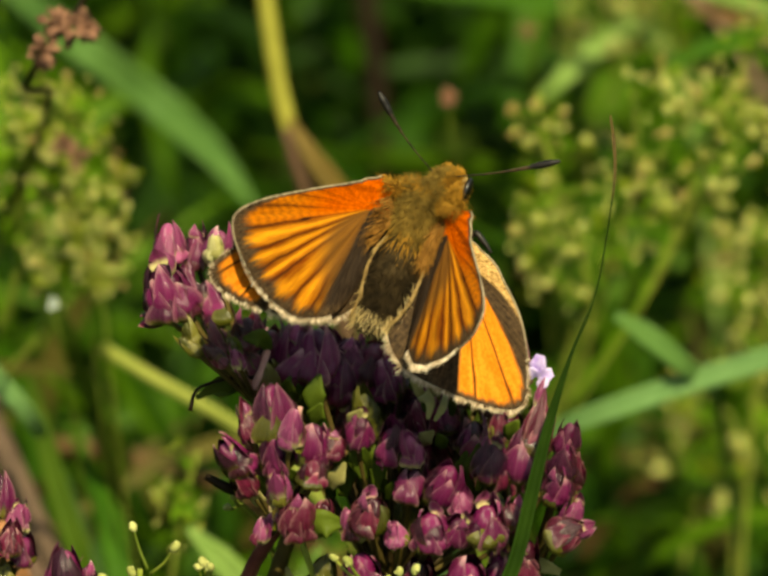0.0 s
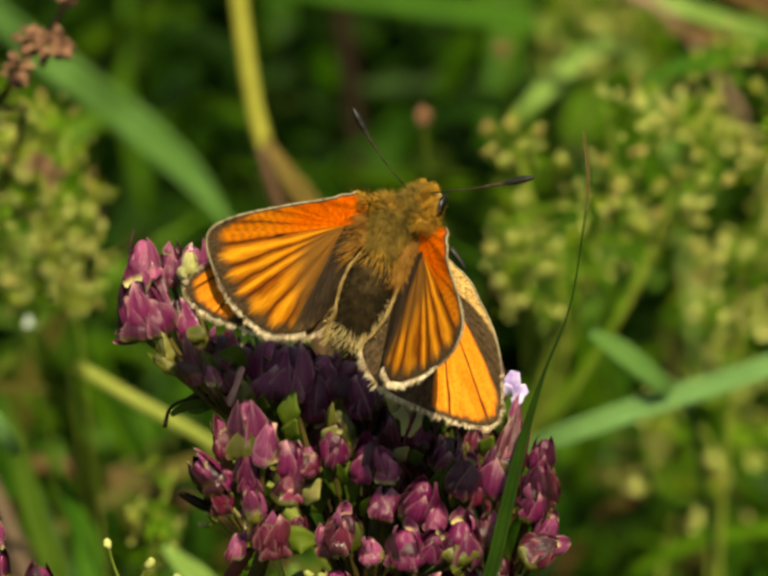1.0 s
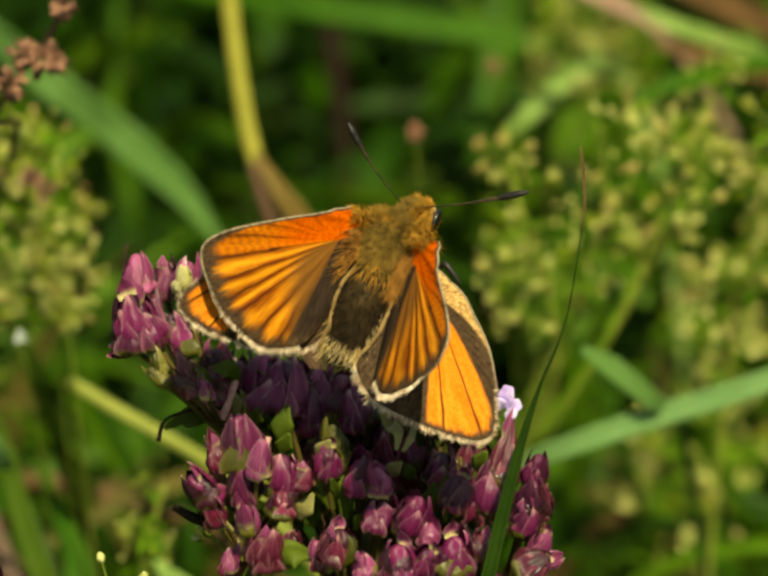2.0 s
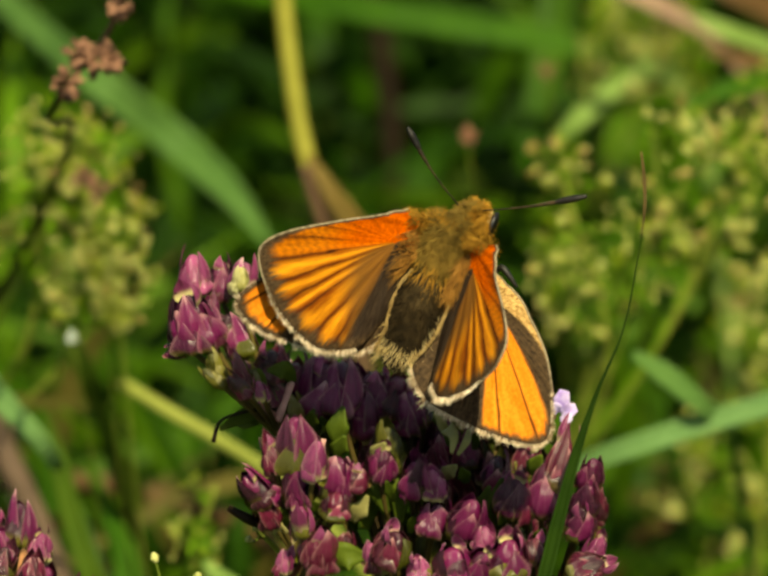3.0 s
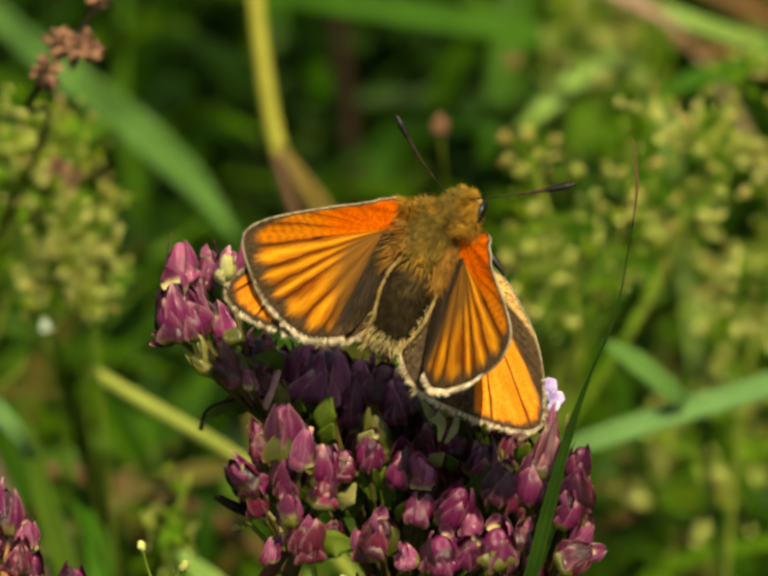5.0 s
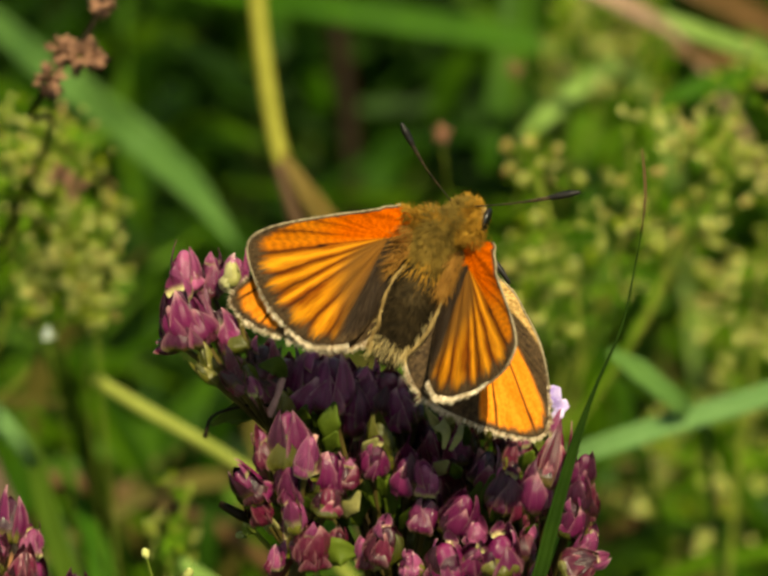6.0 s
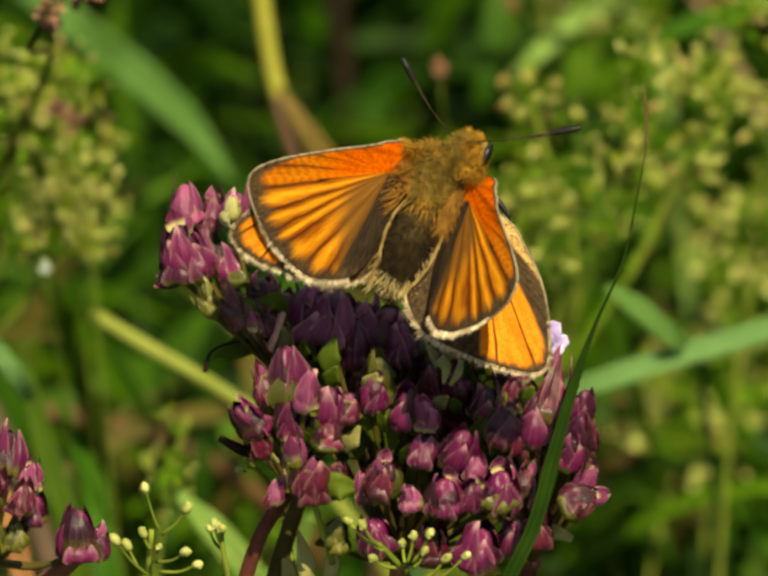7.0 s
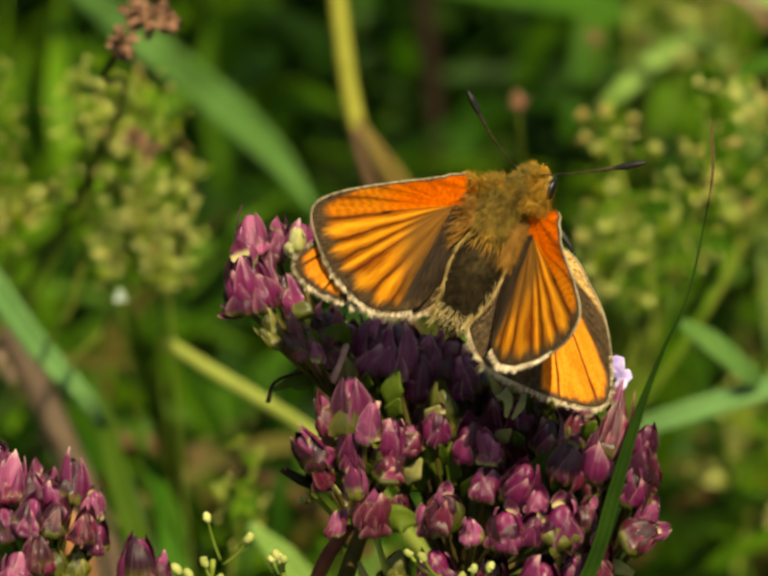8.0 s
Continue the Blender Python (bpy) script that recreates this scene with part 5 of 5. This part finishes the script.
CLUSTERS = {kind: [cluster(40 + k, share) for k in range(6)] for kind, share in (("bloom", 0.1), ("bud", 0.45))}


def bedstraw(points, seed, blooms, spread, label, bud_share=0.12, aside=None):
    """points: the line of the stem from its tip down. Bunches of flowers stand on short side twigs."""
    rng = random.Random(seed)
    line = rooted(points + ([aside] if aside else []))
    base = line[-1]
    top = thing("bedstraw", base, label, "flower", "bedstraw plants")
    bm = bmesh.new()
    tube(bm, [q - base for q in line], [0.0002, 0.00025, 0.0003, 0.0004], sides=8, steps=40)
    part("stem", bm, TWIG, top)
    axis = curve([q - base for q in points], 60)
    for i in range(blooms):
        p = axis[int(rng.random() ** 0.9 * 59)]
        out = Vector((rng.gauss(0, 1), rng.gauss(0, 1), rng.gauss(0.5, 0.7))).normalized()
        sets = rng.choice(CLUSTERS["bud" if rng.random() < bud_share else "bloom"])
        c = new("twig", TWIG_MESH)
        c.parent = top
        for kind, m in sets:
            if kind != "leaf" and rng.random() < 0.3:
                continue
            f = new(kind, rng.choice(FLORETS[kind]))
            f.parent = c
            f.matrix_basis = m
        reach = spread / 1000 * rng.uniform(0.6, 1.25)
        c.matrix_basis = Matrix.Translation(p) @ aim(out, rng.uniform(0, 6)).to_4x4() @ Matrix.Scale(reach, 4)
    return top


YG = "yellow-green bedstraw in bloom with pinkish buds"
bedstraw([spot(10.34, 9.49, 118), spot(11.10, 5.09, 118), spot(12.61, 0.85, 120), spot(13.52, -5.22, 124)], 1, 3, 4.6, YG, 0.24, aside=spot(8.37, -14.92, 134))
bedstraw([spot(16.25, 9.64, 115), spot(16.56, 5.09, 115), spot(15.34, 0.85, 118), spot(13.83, -3.40, 122)], 2, 8, 4.6, YG, 0.2, aside=spot(8.37, -14.92, 134))
bedstraw([spot(23.53, 12.07, 124), spot(21.71, 7.82, 124), spot(20.19, 4.18, 126), spot(18.37, -0.36, 128)], 3, 16, 4.8, YG, 0.2, aside=spot(8.37, -14.92, 134))
bedstraw([spot(9.58, 2.67, 128), spot(11.10, -0.97, 130), spot(12.31, -5.22, 132)], 4, 12, 4.6, YG, aside=spot(8.37, -14.92, 134))
grass("grass", [spot(18.68, 16.77, 182), spot(20.19, 15.95, 182), spot(22.92, 14.95, 184), spot(27.17, 13.28, 190)], [0.6, 1.5, 1.7, 1.4], GRASS_PALE, "pale green pointed leaf leaning over", fold=0.3)
grass("dry_grass", [spot(19.28, 14.65, 212), spot(21.41, 14.13, 212), spot(23.83, 13.28, 214), spot(27.77, 12.07, 220)], [0.6, 1.6, 1.8, 1.4], BROWN, "dry brown leaf behind pale green leaves", fold=0.4)
grass("grass", [spot(-5.88, 17.53, 390), spot(-3.76, 15.10, 390), spot(-2.40, 12.37, 392), spot(-1.64, 9.04, 396)], [1.2, 3.4, 3.8, 3.0], GRASS, "soft bluish-green blade deep in the meadow", fold=0.4)
bedstraw([spot(15.65, 19.65, 226), spot(15.04, 16.62, 228), spot(14.13, 14.19, 230), spot(13.22, 10.55, 234)], 15, 18, 6.0, "pale whitish bedstraw bloom deep in the meadow", 0.2)
bedstraw([spot(18.68, 18.44, 230), spot(17.16, 14.80, 232), spot(15.65, 11.76, 235), spot(13.83, 8.13, 240)], 5, 12, 6.0, YG, 0.12)
bedstraw([spot(22.62, -9.46, 190), spot(21.10, -12.19, 190), spot(19.89, -15.52, 190)], 6, 16, 6.4, YG, 0.12)
bedstraw([spot(24.74, 1.46, 190), spot(23.53, -2.79, 190), spot(22.92, -5.82, 190)], 7, 18, 6.6, YG, 0.12)
bedstraw([spot(-21.50, 8.13, 110), spot(-20.89, 6.61, 110), spot(-21.65, 5.09, 112), spot(-21.95, -1.58, 116)], 8, 28, 4.8, YG, 0.12, aside=spot(-28.62, -12.49, 134))
bedstraw([spot(-18.01, 8.73, 108), spot(-19.22, 6.91, 110), spot(-21.04, 3.88, 112)], 9, 20, 4.4, YG, 0.12, aside=spot(-28.62, -12.49, 134))
bedstraw([spot(-17.10, 4.49, 110), spot(-17.71, 1.46, 112), spot(-19.22, -2.79, 114)], 10, 46, 4.2, YG, 0.15, aside=spot(-28.62, -12.49, 134))
bedstraw([spot(-28.02, 7.82, 125), spot(-27.11, 4.49, 127), spot(-26.50, -0.36, 130)], 11, 18, 5.0, YG, 0.12, aside=spot(-28.62, -12.49, 134))
bedstraw([spot(-10.73, -12.49, 95), spot(-11.64, -15.52, 96), spot(-12.25, -18.56, 98)], 12, 6, 3.4, YG, 0.12)
bedstraw([spot(27.77, 8.73, 126), spot(26.26, 4.18, 128), spot(24.74, -1.88, 132)], 13, 24, 5.4, YG, 0.12)


def umbels(points, seed, tips, label):
    """A bedstraw stem whose thin side stalks end in small tufts of flowers and buds; tips: place, half-width (mm), share of pinkish buds."""
    rng = random.Random(seed)
    line = rooted(points)
    base = line[-1]
    top = thing("bedstraw", base, label, "flower", "bedstraw plants")
    bm = bmesh.new()
    tube(bm, [q - base for q in line], [0.0001, 0.00013, 0.00018, 0.0003], sides=8, steps=40)
    part("stem", bm, TWIG, top)
    axis = curve([q - base for q in points], 60)
    for p, half, pinkish in tips:
        p = p - base
        joint = min((q for q in axis if q.z < p.z - 0.0015), key=lambda q: (q - p).length, default=axis[-1])
        bm = bmesh.new()
        tube(bm, [joint, joint.lerp(p, 0.5) - Vector((0, 0, 0.0006)), p], [0.00012, 0.0001, 0.00008], sides=6, steps=8)
        twig = part("twig", bm, TWIG, top)
        for k in range(7):
            d = Vector((rng.gauss(0, 1), rng.gauss(0, 1), rng.gauss(0.3, 0.8))).normalized()
            kind = "bud" if rng.random() < pinkish else "floret"
            f = new(kind, rng.choice(FLORETS[kind]))
            f.parent = twig
            size = half / 1000 * rng.uniform(0.4, 0.62) * (1.5 if kind == "bud" else 1.0)
            f.matrix_basis = Matrix.Translation(p + d * half / 1000 * rng.uniform(0.3, 0.8)) @ aim(d, rng.uniform(0, 6)).to_4x4() @ Matrix.Scale(size, 4)
        for k in range(2):
            f = new("leaf", FLORETS["leaf"][0])
            f.parent = twig
            d = Vector((rng.gauss(0, 1), rng.gauss(0, 1), rng.gauss(0.4, 0.4))).normalized()
            f.matrix_basis = Matrix.Translation(joint.lerp(p, rng.uniform(0.3, 0.8))) @ aim(d, rng.uniform(0, 6)).to_4x4() @ Matrix.Scale(0.0016, 4)
    return top


umbels([spot(9.6, 8.6, 118), spot(10.2, 6.5, 119), spot(11.6, 2.5, 121), spot(12.6, -3.4, 124), spot(8.4, -14.9, 134)], 31, [
    (spot(8.85, 8.4, 118), 0.75, 0.7), (spot(8.85, 7.0, 118), 0.7, 0.1), (spot(10.35, 8.7, 118), 0.8, 0.6), (spot(12.0, 8.3, 118), 0.7, 0.8), (spot(11.1, 7.4, 117), 0.6, 0.2),
    (spot(9.9, 6.4, 117), 0.8, 0.0), (spot(13.4, 6.3, 118), 0.85, 0.1), (spot(8.9, 0.9, 119), 0.7, 0.3), (spot(10.4, 1.7, 119), 0.7, 0.7), (spot(12.3, -0.4, 120), 0.65, 0.2),
    (spot(10.7, -2.3, 120), 0.75, 0.0), (spot(13.1, -0.4, 120), 0.7, 0.1), (spot(12.9, -3.1, 121), 0.7, 0.2), (spot(9.4, -1.0, 121), 0.6, 0.1)], YG)
umbels([spot(18.6, 7.6, 116), spot(17.7, 4.5, 117), spot(15.6, 0.6, 120), spot(14.2, -4.0, 124), spot(8.4, -14.9, 134)], 32, [
    (spot(16.0, 6.2, 115), 0.8, 0.8), (spot(15.7, 3.6, 115), 0.8, 0.0), (spot(18.2, 6.9, 116), 0.75, 0.7), (spot(17.0, 4.8, 116), 0.75, 0.5), (spot(18.1, 2.4, 115), 1.05, 0.0),
    (spot(16.6, 3.7, 115), 0.7, 0.2), (spot(19.6, 4.8, 116), 0.7, 0.3), (spot(14.9, 4.3, 117), 0.55, 0.3), (spot(17.3, 1.5, 117), 0.6, 0.0), (spot(19.3, 3.0, 117), 0.6, 0.4)], YG)
umbels([spot(23.4, 10.4, 117), spot(22.2, 6.4, 118), spot(20.2, 2.4, 120), spot(17.8, -2.0, 124), spot(9.4, -14.9, 134)], 33, [
    (spot(21.1, 3.6, 116), 0.75, 0.1), (spot(22.0, 6.6, 117), 0.8, 0.2), (spot(23.2, 8.4, 117), 0.8, 0.1), (spot(22.9, 9.9, 117), 0.75, 0.6), (spot(22.3, 5.1, 117), 0.7, 0.0),
    (spot(20.6, 5.6, 118), 0.65, 0.3), (spot(23.6, 5.0, 117), 0.75, 0.2), (spot(21.0, 7.7, 118), 0.6, 0.2), (spot(24.8, 7.0, 117), 0.8, 0.1), (spot(20.2, 9.4, 118), 0.6, 0.7)], YG)


def bud_sprig(points, seed, twigs_at, label):
    """A near sprig of bedstraw with round pale green buds."""
    rng = random.Random(seed)
    line = rooted(points)
    base = line[-1]
    top = thing("bedstraw_sprig", base, label, "flower")
    bm = bmesh.new()
    tube(bm, [q - base for q in line], [0.00018, 0.00022, 0.00025, 0.0004], sides=6, steps=30)
    part("stem", bm, TWIG, top)
    for p, joint, r in twigs_at:
        bm = bmesh.new()
        tube(bm, [joint - base, joint.lerp(p, 0.55) - base + Vector((0, 0, -0.0003)), p - base], [0.00012, 0.0001, 0.00009], sides=6, steps=6)
        part("twig", bm, TWIG, top)
        bm = bmesh.new()
        ball(bm, p - base, (r / 1000 * 0.72, r / 1000 * 0.72, r / 1000 * 1.05), aim(p - joint), rings=8, sides=10)
        for k in range(3):
            d = Vector((rng.gauss(0, 1), rng.gauss(0, 1), rng.gauss(0, 1))).normalized()
            ball(bm, p - base + d * r / 1000 * 0.45, (r / 1000 * 0.4, r / 1000 * 0.4, r / 1000 * 0.6), aim(d), rings=5, sides=6)
        part("bud", bm, PALE_BUD, top)
    return top


PB = "fine bedstraw sprig with round pale green buds"
bud_sprig([spot(-13.77, -19.62, 4), spot(-13.92, -21.29, 5), spot(-13.77, -24.62, 8)], 1, [
    (spot(-14.19, -16.98, 4), spot(-13.31, -19.62, 4), 0.35), (spot(-11.58, -18.25, 3), spot(-13.16, -19.92, 4), 0.43), (spot(-14.31, -19.77, 4), spot(-13.77, -20.83, 4), 0.39),
    (spot(-11.70, -20.98, 3), spot(-13.46, -21.59, 5), 0.43), (spot(-10.92, -21.74, 3), spot(-13.31, -22.20, 5), 0.39), (spot(-16.04, -20.22, 4), spot(-13.89, -22.50, 5), 0.47),
    (spot(-15.28, -20.53, 5), spot(-13.89, -22.80, 5), 0.43), (spot(-13.31, -20.68, 3), spot(-13.71, -21.59, 4), 0.31)], PB)
bud_sprig([spot(-9.52, -19.77, 3), spot(-9.22, -21.59, 4), spot(-8.61, -25.23, 8)], 2, [
    (spot(-9.88, -19.22, 3), spot(-9.46, -20.44, 4), 0.43), (spot(-9.40, -19.53, 2), spot(-9.34, -20.44, 4), 0.39), (spot(-10.19, -19.53, 3), spot(-9.52, -20.74, 4), 0.31)], PB)
bud_sprig([spot(0.18, -20.38, -3), spot(1.70, -21.89, -2), spot(2.91, -25.23, 6)], 3, [
    (spot(-1.70, -19.01, -3), spot(0.49, -20.83, -3), 0.31), (spot(-0.82, -19.22, -4), spot(0.49, -20.68, -3), 0.39), (spot(2.37, -19.92, -4), spot(2.00, -21.59, -3), 0.35),
    (spot(3.37, -19.77, -4), spot(2.30, -21.59, -3), 0.39), (spot(3.06, -20.83, -4), spot(2.37, -21.89, -3), 0.35), (spot(4.43, -21.29, -3), spot(2.61, -22.80, -2), 0.39),
    (spot(5.64, -21.13, -4), spot(2.91, -23.10, -2), 0.35), (spot(1.70, -20.38, -3), spot(1.85, -21.59, -3), 0.31), (spot(-0.12, -21.29, -3), spot(1.39, -21.89, -2), 0.35)], PB)
bud_sprig([spot(-7.85, -15.22, 6), spot(-6.19, -17.04, 8), spot(-4.97, -21.59, 10)], 4, [(spot(-8.37, -15.83, 6), spot(-7.55, -15.52, 7), 0.31), (spot(-7.94, -15.16, 5), spot(-7.40, -15.68, 6), 0.27)], PB)


# ---- a withered brown seed head
def seed_head():
    line = rooted([spot(-15.95, 19.65, 52), spot(-16.62, 16.92, 52), spot(-17.71, 14.95, 52), spot(-18.92, 13.43, 52), spot(-19.53, 9.64, 80), spot(-21.35, 4.79, 100), spot(-28.62, -9.46, 126)])
    base = line[-1]
    top = thing("seed_head", base, "withered brown flower head on a thin dark stem", "flower")
    bm = bmesh.new()
    tube(bm, [q - base for q in line], [0.0002, 0.00025, 0.00025, 0.00025, 0.0003, 0.0004], sides=6, steps=50)
    part("stem", bm, DARK_STALK, top)
    rng = random.Random(9)
    for centre, r, count in ((spot(-16.56, 16.98, 52), 0.7, 34), (spot(-17.83, 13.89, 52), 1.15, 60), (spot(-19.07, 14.19, 52), 0.9, 40), (spot(-19.89, 12.37, 52), 1.0, 48), (spot(-17.04, 13.74, 52), 0.7, 30)):
        bm = bmesh.new()
        for k in range(count):
            d = Vector((rng.gauss(0, 1), rng.gauss(0, 1), rng.gauss(0, 1))).normalized()
            p = centre - base + d * r / 1000 * rng.uniform(0.6, 1.1)
            ball(bm, p, (0.00022, 0.00022, rng.uniform(0.0003, 0.0005)), aim(d), rings=5, sides=6)
        part("seed_tuft", bm, SEED, top)


seed_head()


# ---- small single flowers
def bloom(p, r, material, label, seed):
    rng = random.Random(seed)
    line = rooted([p, p + Vector((0.001, 0.002, -0.01)), p + Vector((0.002, 0.004, -0.03))])
    base = line[-1]
    top = thing("clover_flower", base, label, "flower")
    bm = bmesh.new()
    tube(bm, [q - base for q in line], [0.0001, 0.00013, 0.0003], sides=6, steps=20)
    part("stem", bm, TWIG, top)
    bm = bmesh.new()
    for k in range(26):
        d = Vector((rng.gauss(0, 1), rng.gauss(0, 1), rng.gauss(0.3, 1))).normalized()
        far = r * rng.uniform(0.35, 0.85)
        ball(bm, p - base + d * far, (r * 0.14, r * 0.2, far * 0.6), aim(d), rings=5, sides=6)
    part("petals", bm, material, top)


bloom(spot(4.79, 9.13, 120), 0.0009, FADED_PINK, "small faded pink flower head", 1)
bloom(spot(9.58, 13.28, 170), 0.0008, FADED_PINK, "small faded pink flower head", 2)
bloom(spot(14.8, 12.2, 165), 0.0009, PALE_BUD, "small whitish flower head", 3)
bloom(spot(-18.92, 6.55, 100), 0.001, SEED, "withered brown flower head", 7)
bloom(spot(-18.01, 5.85, 98), 0.0012, SEED, "withered brownish-pink flower head", 6)
bloom(spot(-19.68, -3.27, 100), 0.0005, WHITE_PETAL, "tiny bright white meadow flower", 4)
grass("grass", [spot(-20.74, -1.88, 114), spot(-19.83, -3.55, 113), spot(-18.92, -5.22, 114), spot(-18.01, -7.64, 118)], [0.4, 1.6, 1.8, 1.4], GRASS_DARK, "dark green leaf low in the meadow", fold=0.4)


# ---- the thicket of meadow leaves behind and below
def thicket(name, count, u, v, w, length, width, material, label, seed, lift=0.6):
    rng = random.Random(seed)
    bm = bmesh.new()
    for k in range(count):
        p = spot(rng.uniform(*u), rng.uniform(*v), rng.uniform(*w))
        if p.z < 0:
            p.z = rng.uniform(0, 0.05)
        d = Vector((rng.gauss(0, 0.6), rng.gauss(0, 0.6), rng.gauss(lift, 0.4))).normalized()
        l = rng.uniform(*length) / 1000
        sag = Vector((rng.gauss(0, 0.25), rng.gauss(0, 0.25), -rng.uniform(0.1, 0.5))) * l
        x = rng.uniform(*width) / 1000
        face = Vector((rng.gauss(0, 0.6), -1, rng.gauss(0.6, 0.5))).normalized()
        blade(bm, [p, p + d * l * 0.5 + sag * 0.2, p + d * l + sag], [x * 0.4, x, x * 0.7, x * 0.05], face, 0.35, steps=7)
    tagged(part(name, bm, material), label, "foliage", kind="stuff")


# Shade deep in the meadow is coloured into the dark leaves.
thicket("meadow_leaves", 2000, (-60, 60), (-50, 55), (320, 480), (14, 40), (2, 5), THICKET_SHADED, "dense meadow leaves with shade in their dark green", 1)
thicket("meadow_grass", 60, (-50, 50), (-45, 45), (350, 470), (30, 80), (1.5, 4), THICKET_SUNLIT, "green meadow grass blades", 2, 1.2)
thicket("low_leaves", 420, (-45, 45), (-45, -12), (180, 280), (10, 28), (1.2, 3.5), THICKET_SHADED, "leaves low in the meadow with shade in their green", 3)
thicket("lower_grass", 90, (-40, 40), (-40, -14), (170, 260), (20, 50), (1.5, 3.5), THICKET_SUNLIT, "green grass low in the meadow", 4, 1.0)


# Lighter copies of the thicket; their sunlight is in the leaf colour.
thicket("light_grass", 170, (8, 45), (-40, 14), (230, 330), (25, 60), (2, 5), THICKET_SUNLIT, "grass beyond the flowers with sunlight in its light green", 5, 1.0)
thicket("light_leaves", 90, (-45, -10), (-38, 8), (230, 330), (20, 50), (2, 5), THICKET_SUNLIT, "leaves beyond the flowers with sunlight in their light green", 6, 0.8)


thicket("dead_grass", 55, (-36, 8), (-36, -9), (150, 250), (12, 34), (1.2, 3.0), LITTER, "dull tan dead grass low in the meadow", 8, 0.5)
thicket("dead_leaves", 60, (8, 36), (-36, -10), (200, 280), (12, 34), (1.2, 3.0), LITTER, "dull tan dead leaves under the flowers", 9, 0.5)


def sward(seed):
    """Grass over the soil all round."""
    rng = random.Random(seed)
    bm = bmesh.new()
    for k in range(9000):
        a, r = rng.uniform(0, 6.283), 0.12 + 2.6 * rng.random() ** 1.2
        p = Vector((r * math.cos(a), 0.25 + r * math.sin(a), -0.02))
        if (p.xy - Vector((0, -0.3))).length < 0.2:
            continue
        d = Vector((rng.gauss(0, 0.35), rng.gauss(0, 0.35), 1)).normalized()
        l = rng.uniform(0.08, 0.2)
        blade(bm, [p, p + d * l * 0.6, p + d * l + Vector((d.x, d.y, -0.2)) * l * 0.5], [0.005, 0.008, 0.006, 0.0004], Vector((rng.gauss(0, 1), rng.gauss(0, 1), 0.3)).normalized(), 0.4, steps=3)
    tagged(part("sward", bm, THICKET_SHADED), "grass sward covering the soil", "grass", kind="stuff")


sward(7)


# ---- what moves
def turned(ob, spin):
    """The pose of a part at its place, turned by spin there."""
    return Matrix.Translation(ob.location) @ spin @ ob.matrix_basis.to_3x3().to_4x4()


def motions():
    root = Vector((1.9, 0.5, 0.35)) * MM
    walk(WINGS["right", "fore"], [(t, Matrix.Translation(root) @ Matrix.Rotation(radians(-a), 4, "Y")) for t, a in
         ((0, 54.0), (0.5, 51.3), (1.0, 52.2), (1.2, 52.6), (2.5, 56.6), (3.0, 55.2), (3.5, 53.4), (4.0, 51.7), (4.5, 50.1), (6.0, 49.6), (8.0, 49.0))])
    other = Vector((-1.3, 0.45, 0.35)) * MM
    walk(WINGS["left", "fore"], [(t, Matrix.Translation(other) @ Matrix.Rotation(radians(a), 4, "Y")) for t, a in
         ((0, 51.3), (1.2, 51.3), (2.5, 51.3), (3.5, 51.0), (4.0, 49.8), (4.5, 48.8), (6.0, 48.3), (8.0, 48.3))])
    hind = WINGS["right", "hind"]
    walk(hind, [(t, turned(hind, Matrix.Rotation(radians(a), 4, "Z"))) for t, a in ((0, 0), (3.5, 0), (4.5, 1.0), (6.0, 1.6), (8.0, 1.6))])
    # the antenna tilts a little
    feeler = FEELERS[0]
    axis = Vector((-4.0, 2.9, 3.4)).cross(Vector((0.192, -0.079, 0.978)))
    walk(feeler, [(t, turned(feeler, Matrix.Rotation(radians(a), 4, axis))) for t, a in ((0, -6), (1.2, -6), (2.5, -3), (3.5, 0), (8.0, 0))])
    # the near grass leans slowly over
    pivot = SWAY - STEM_GRASS.location
    place = Matrix.Translation(STEM_GRASS.location)
    walk(STEM_GRASS, [(t, place @ Matrix.Translation(pivot) @ Matrix.Rotation(radians(a), 4, AWAY) @ Matrix.Translation(-pivot)) for t, a in
         ((0, -0.35), (1.0, -0.44), (2.5, -0.13), (3.5, 0), (4.5, 0.05), (6.0, 0.6), (7.0, 0.62), (8.0, 0.8))])


motions()
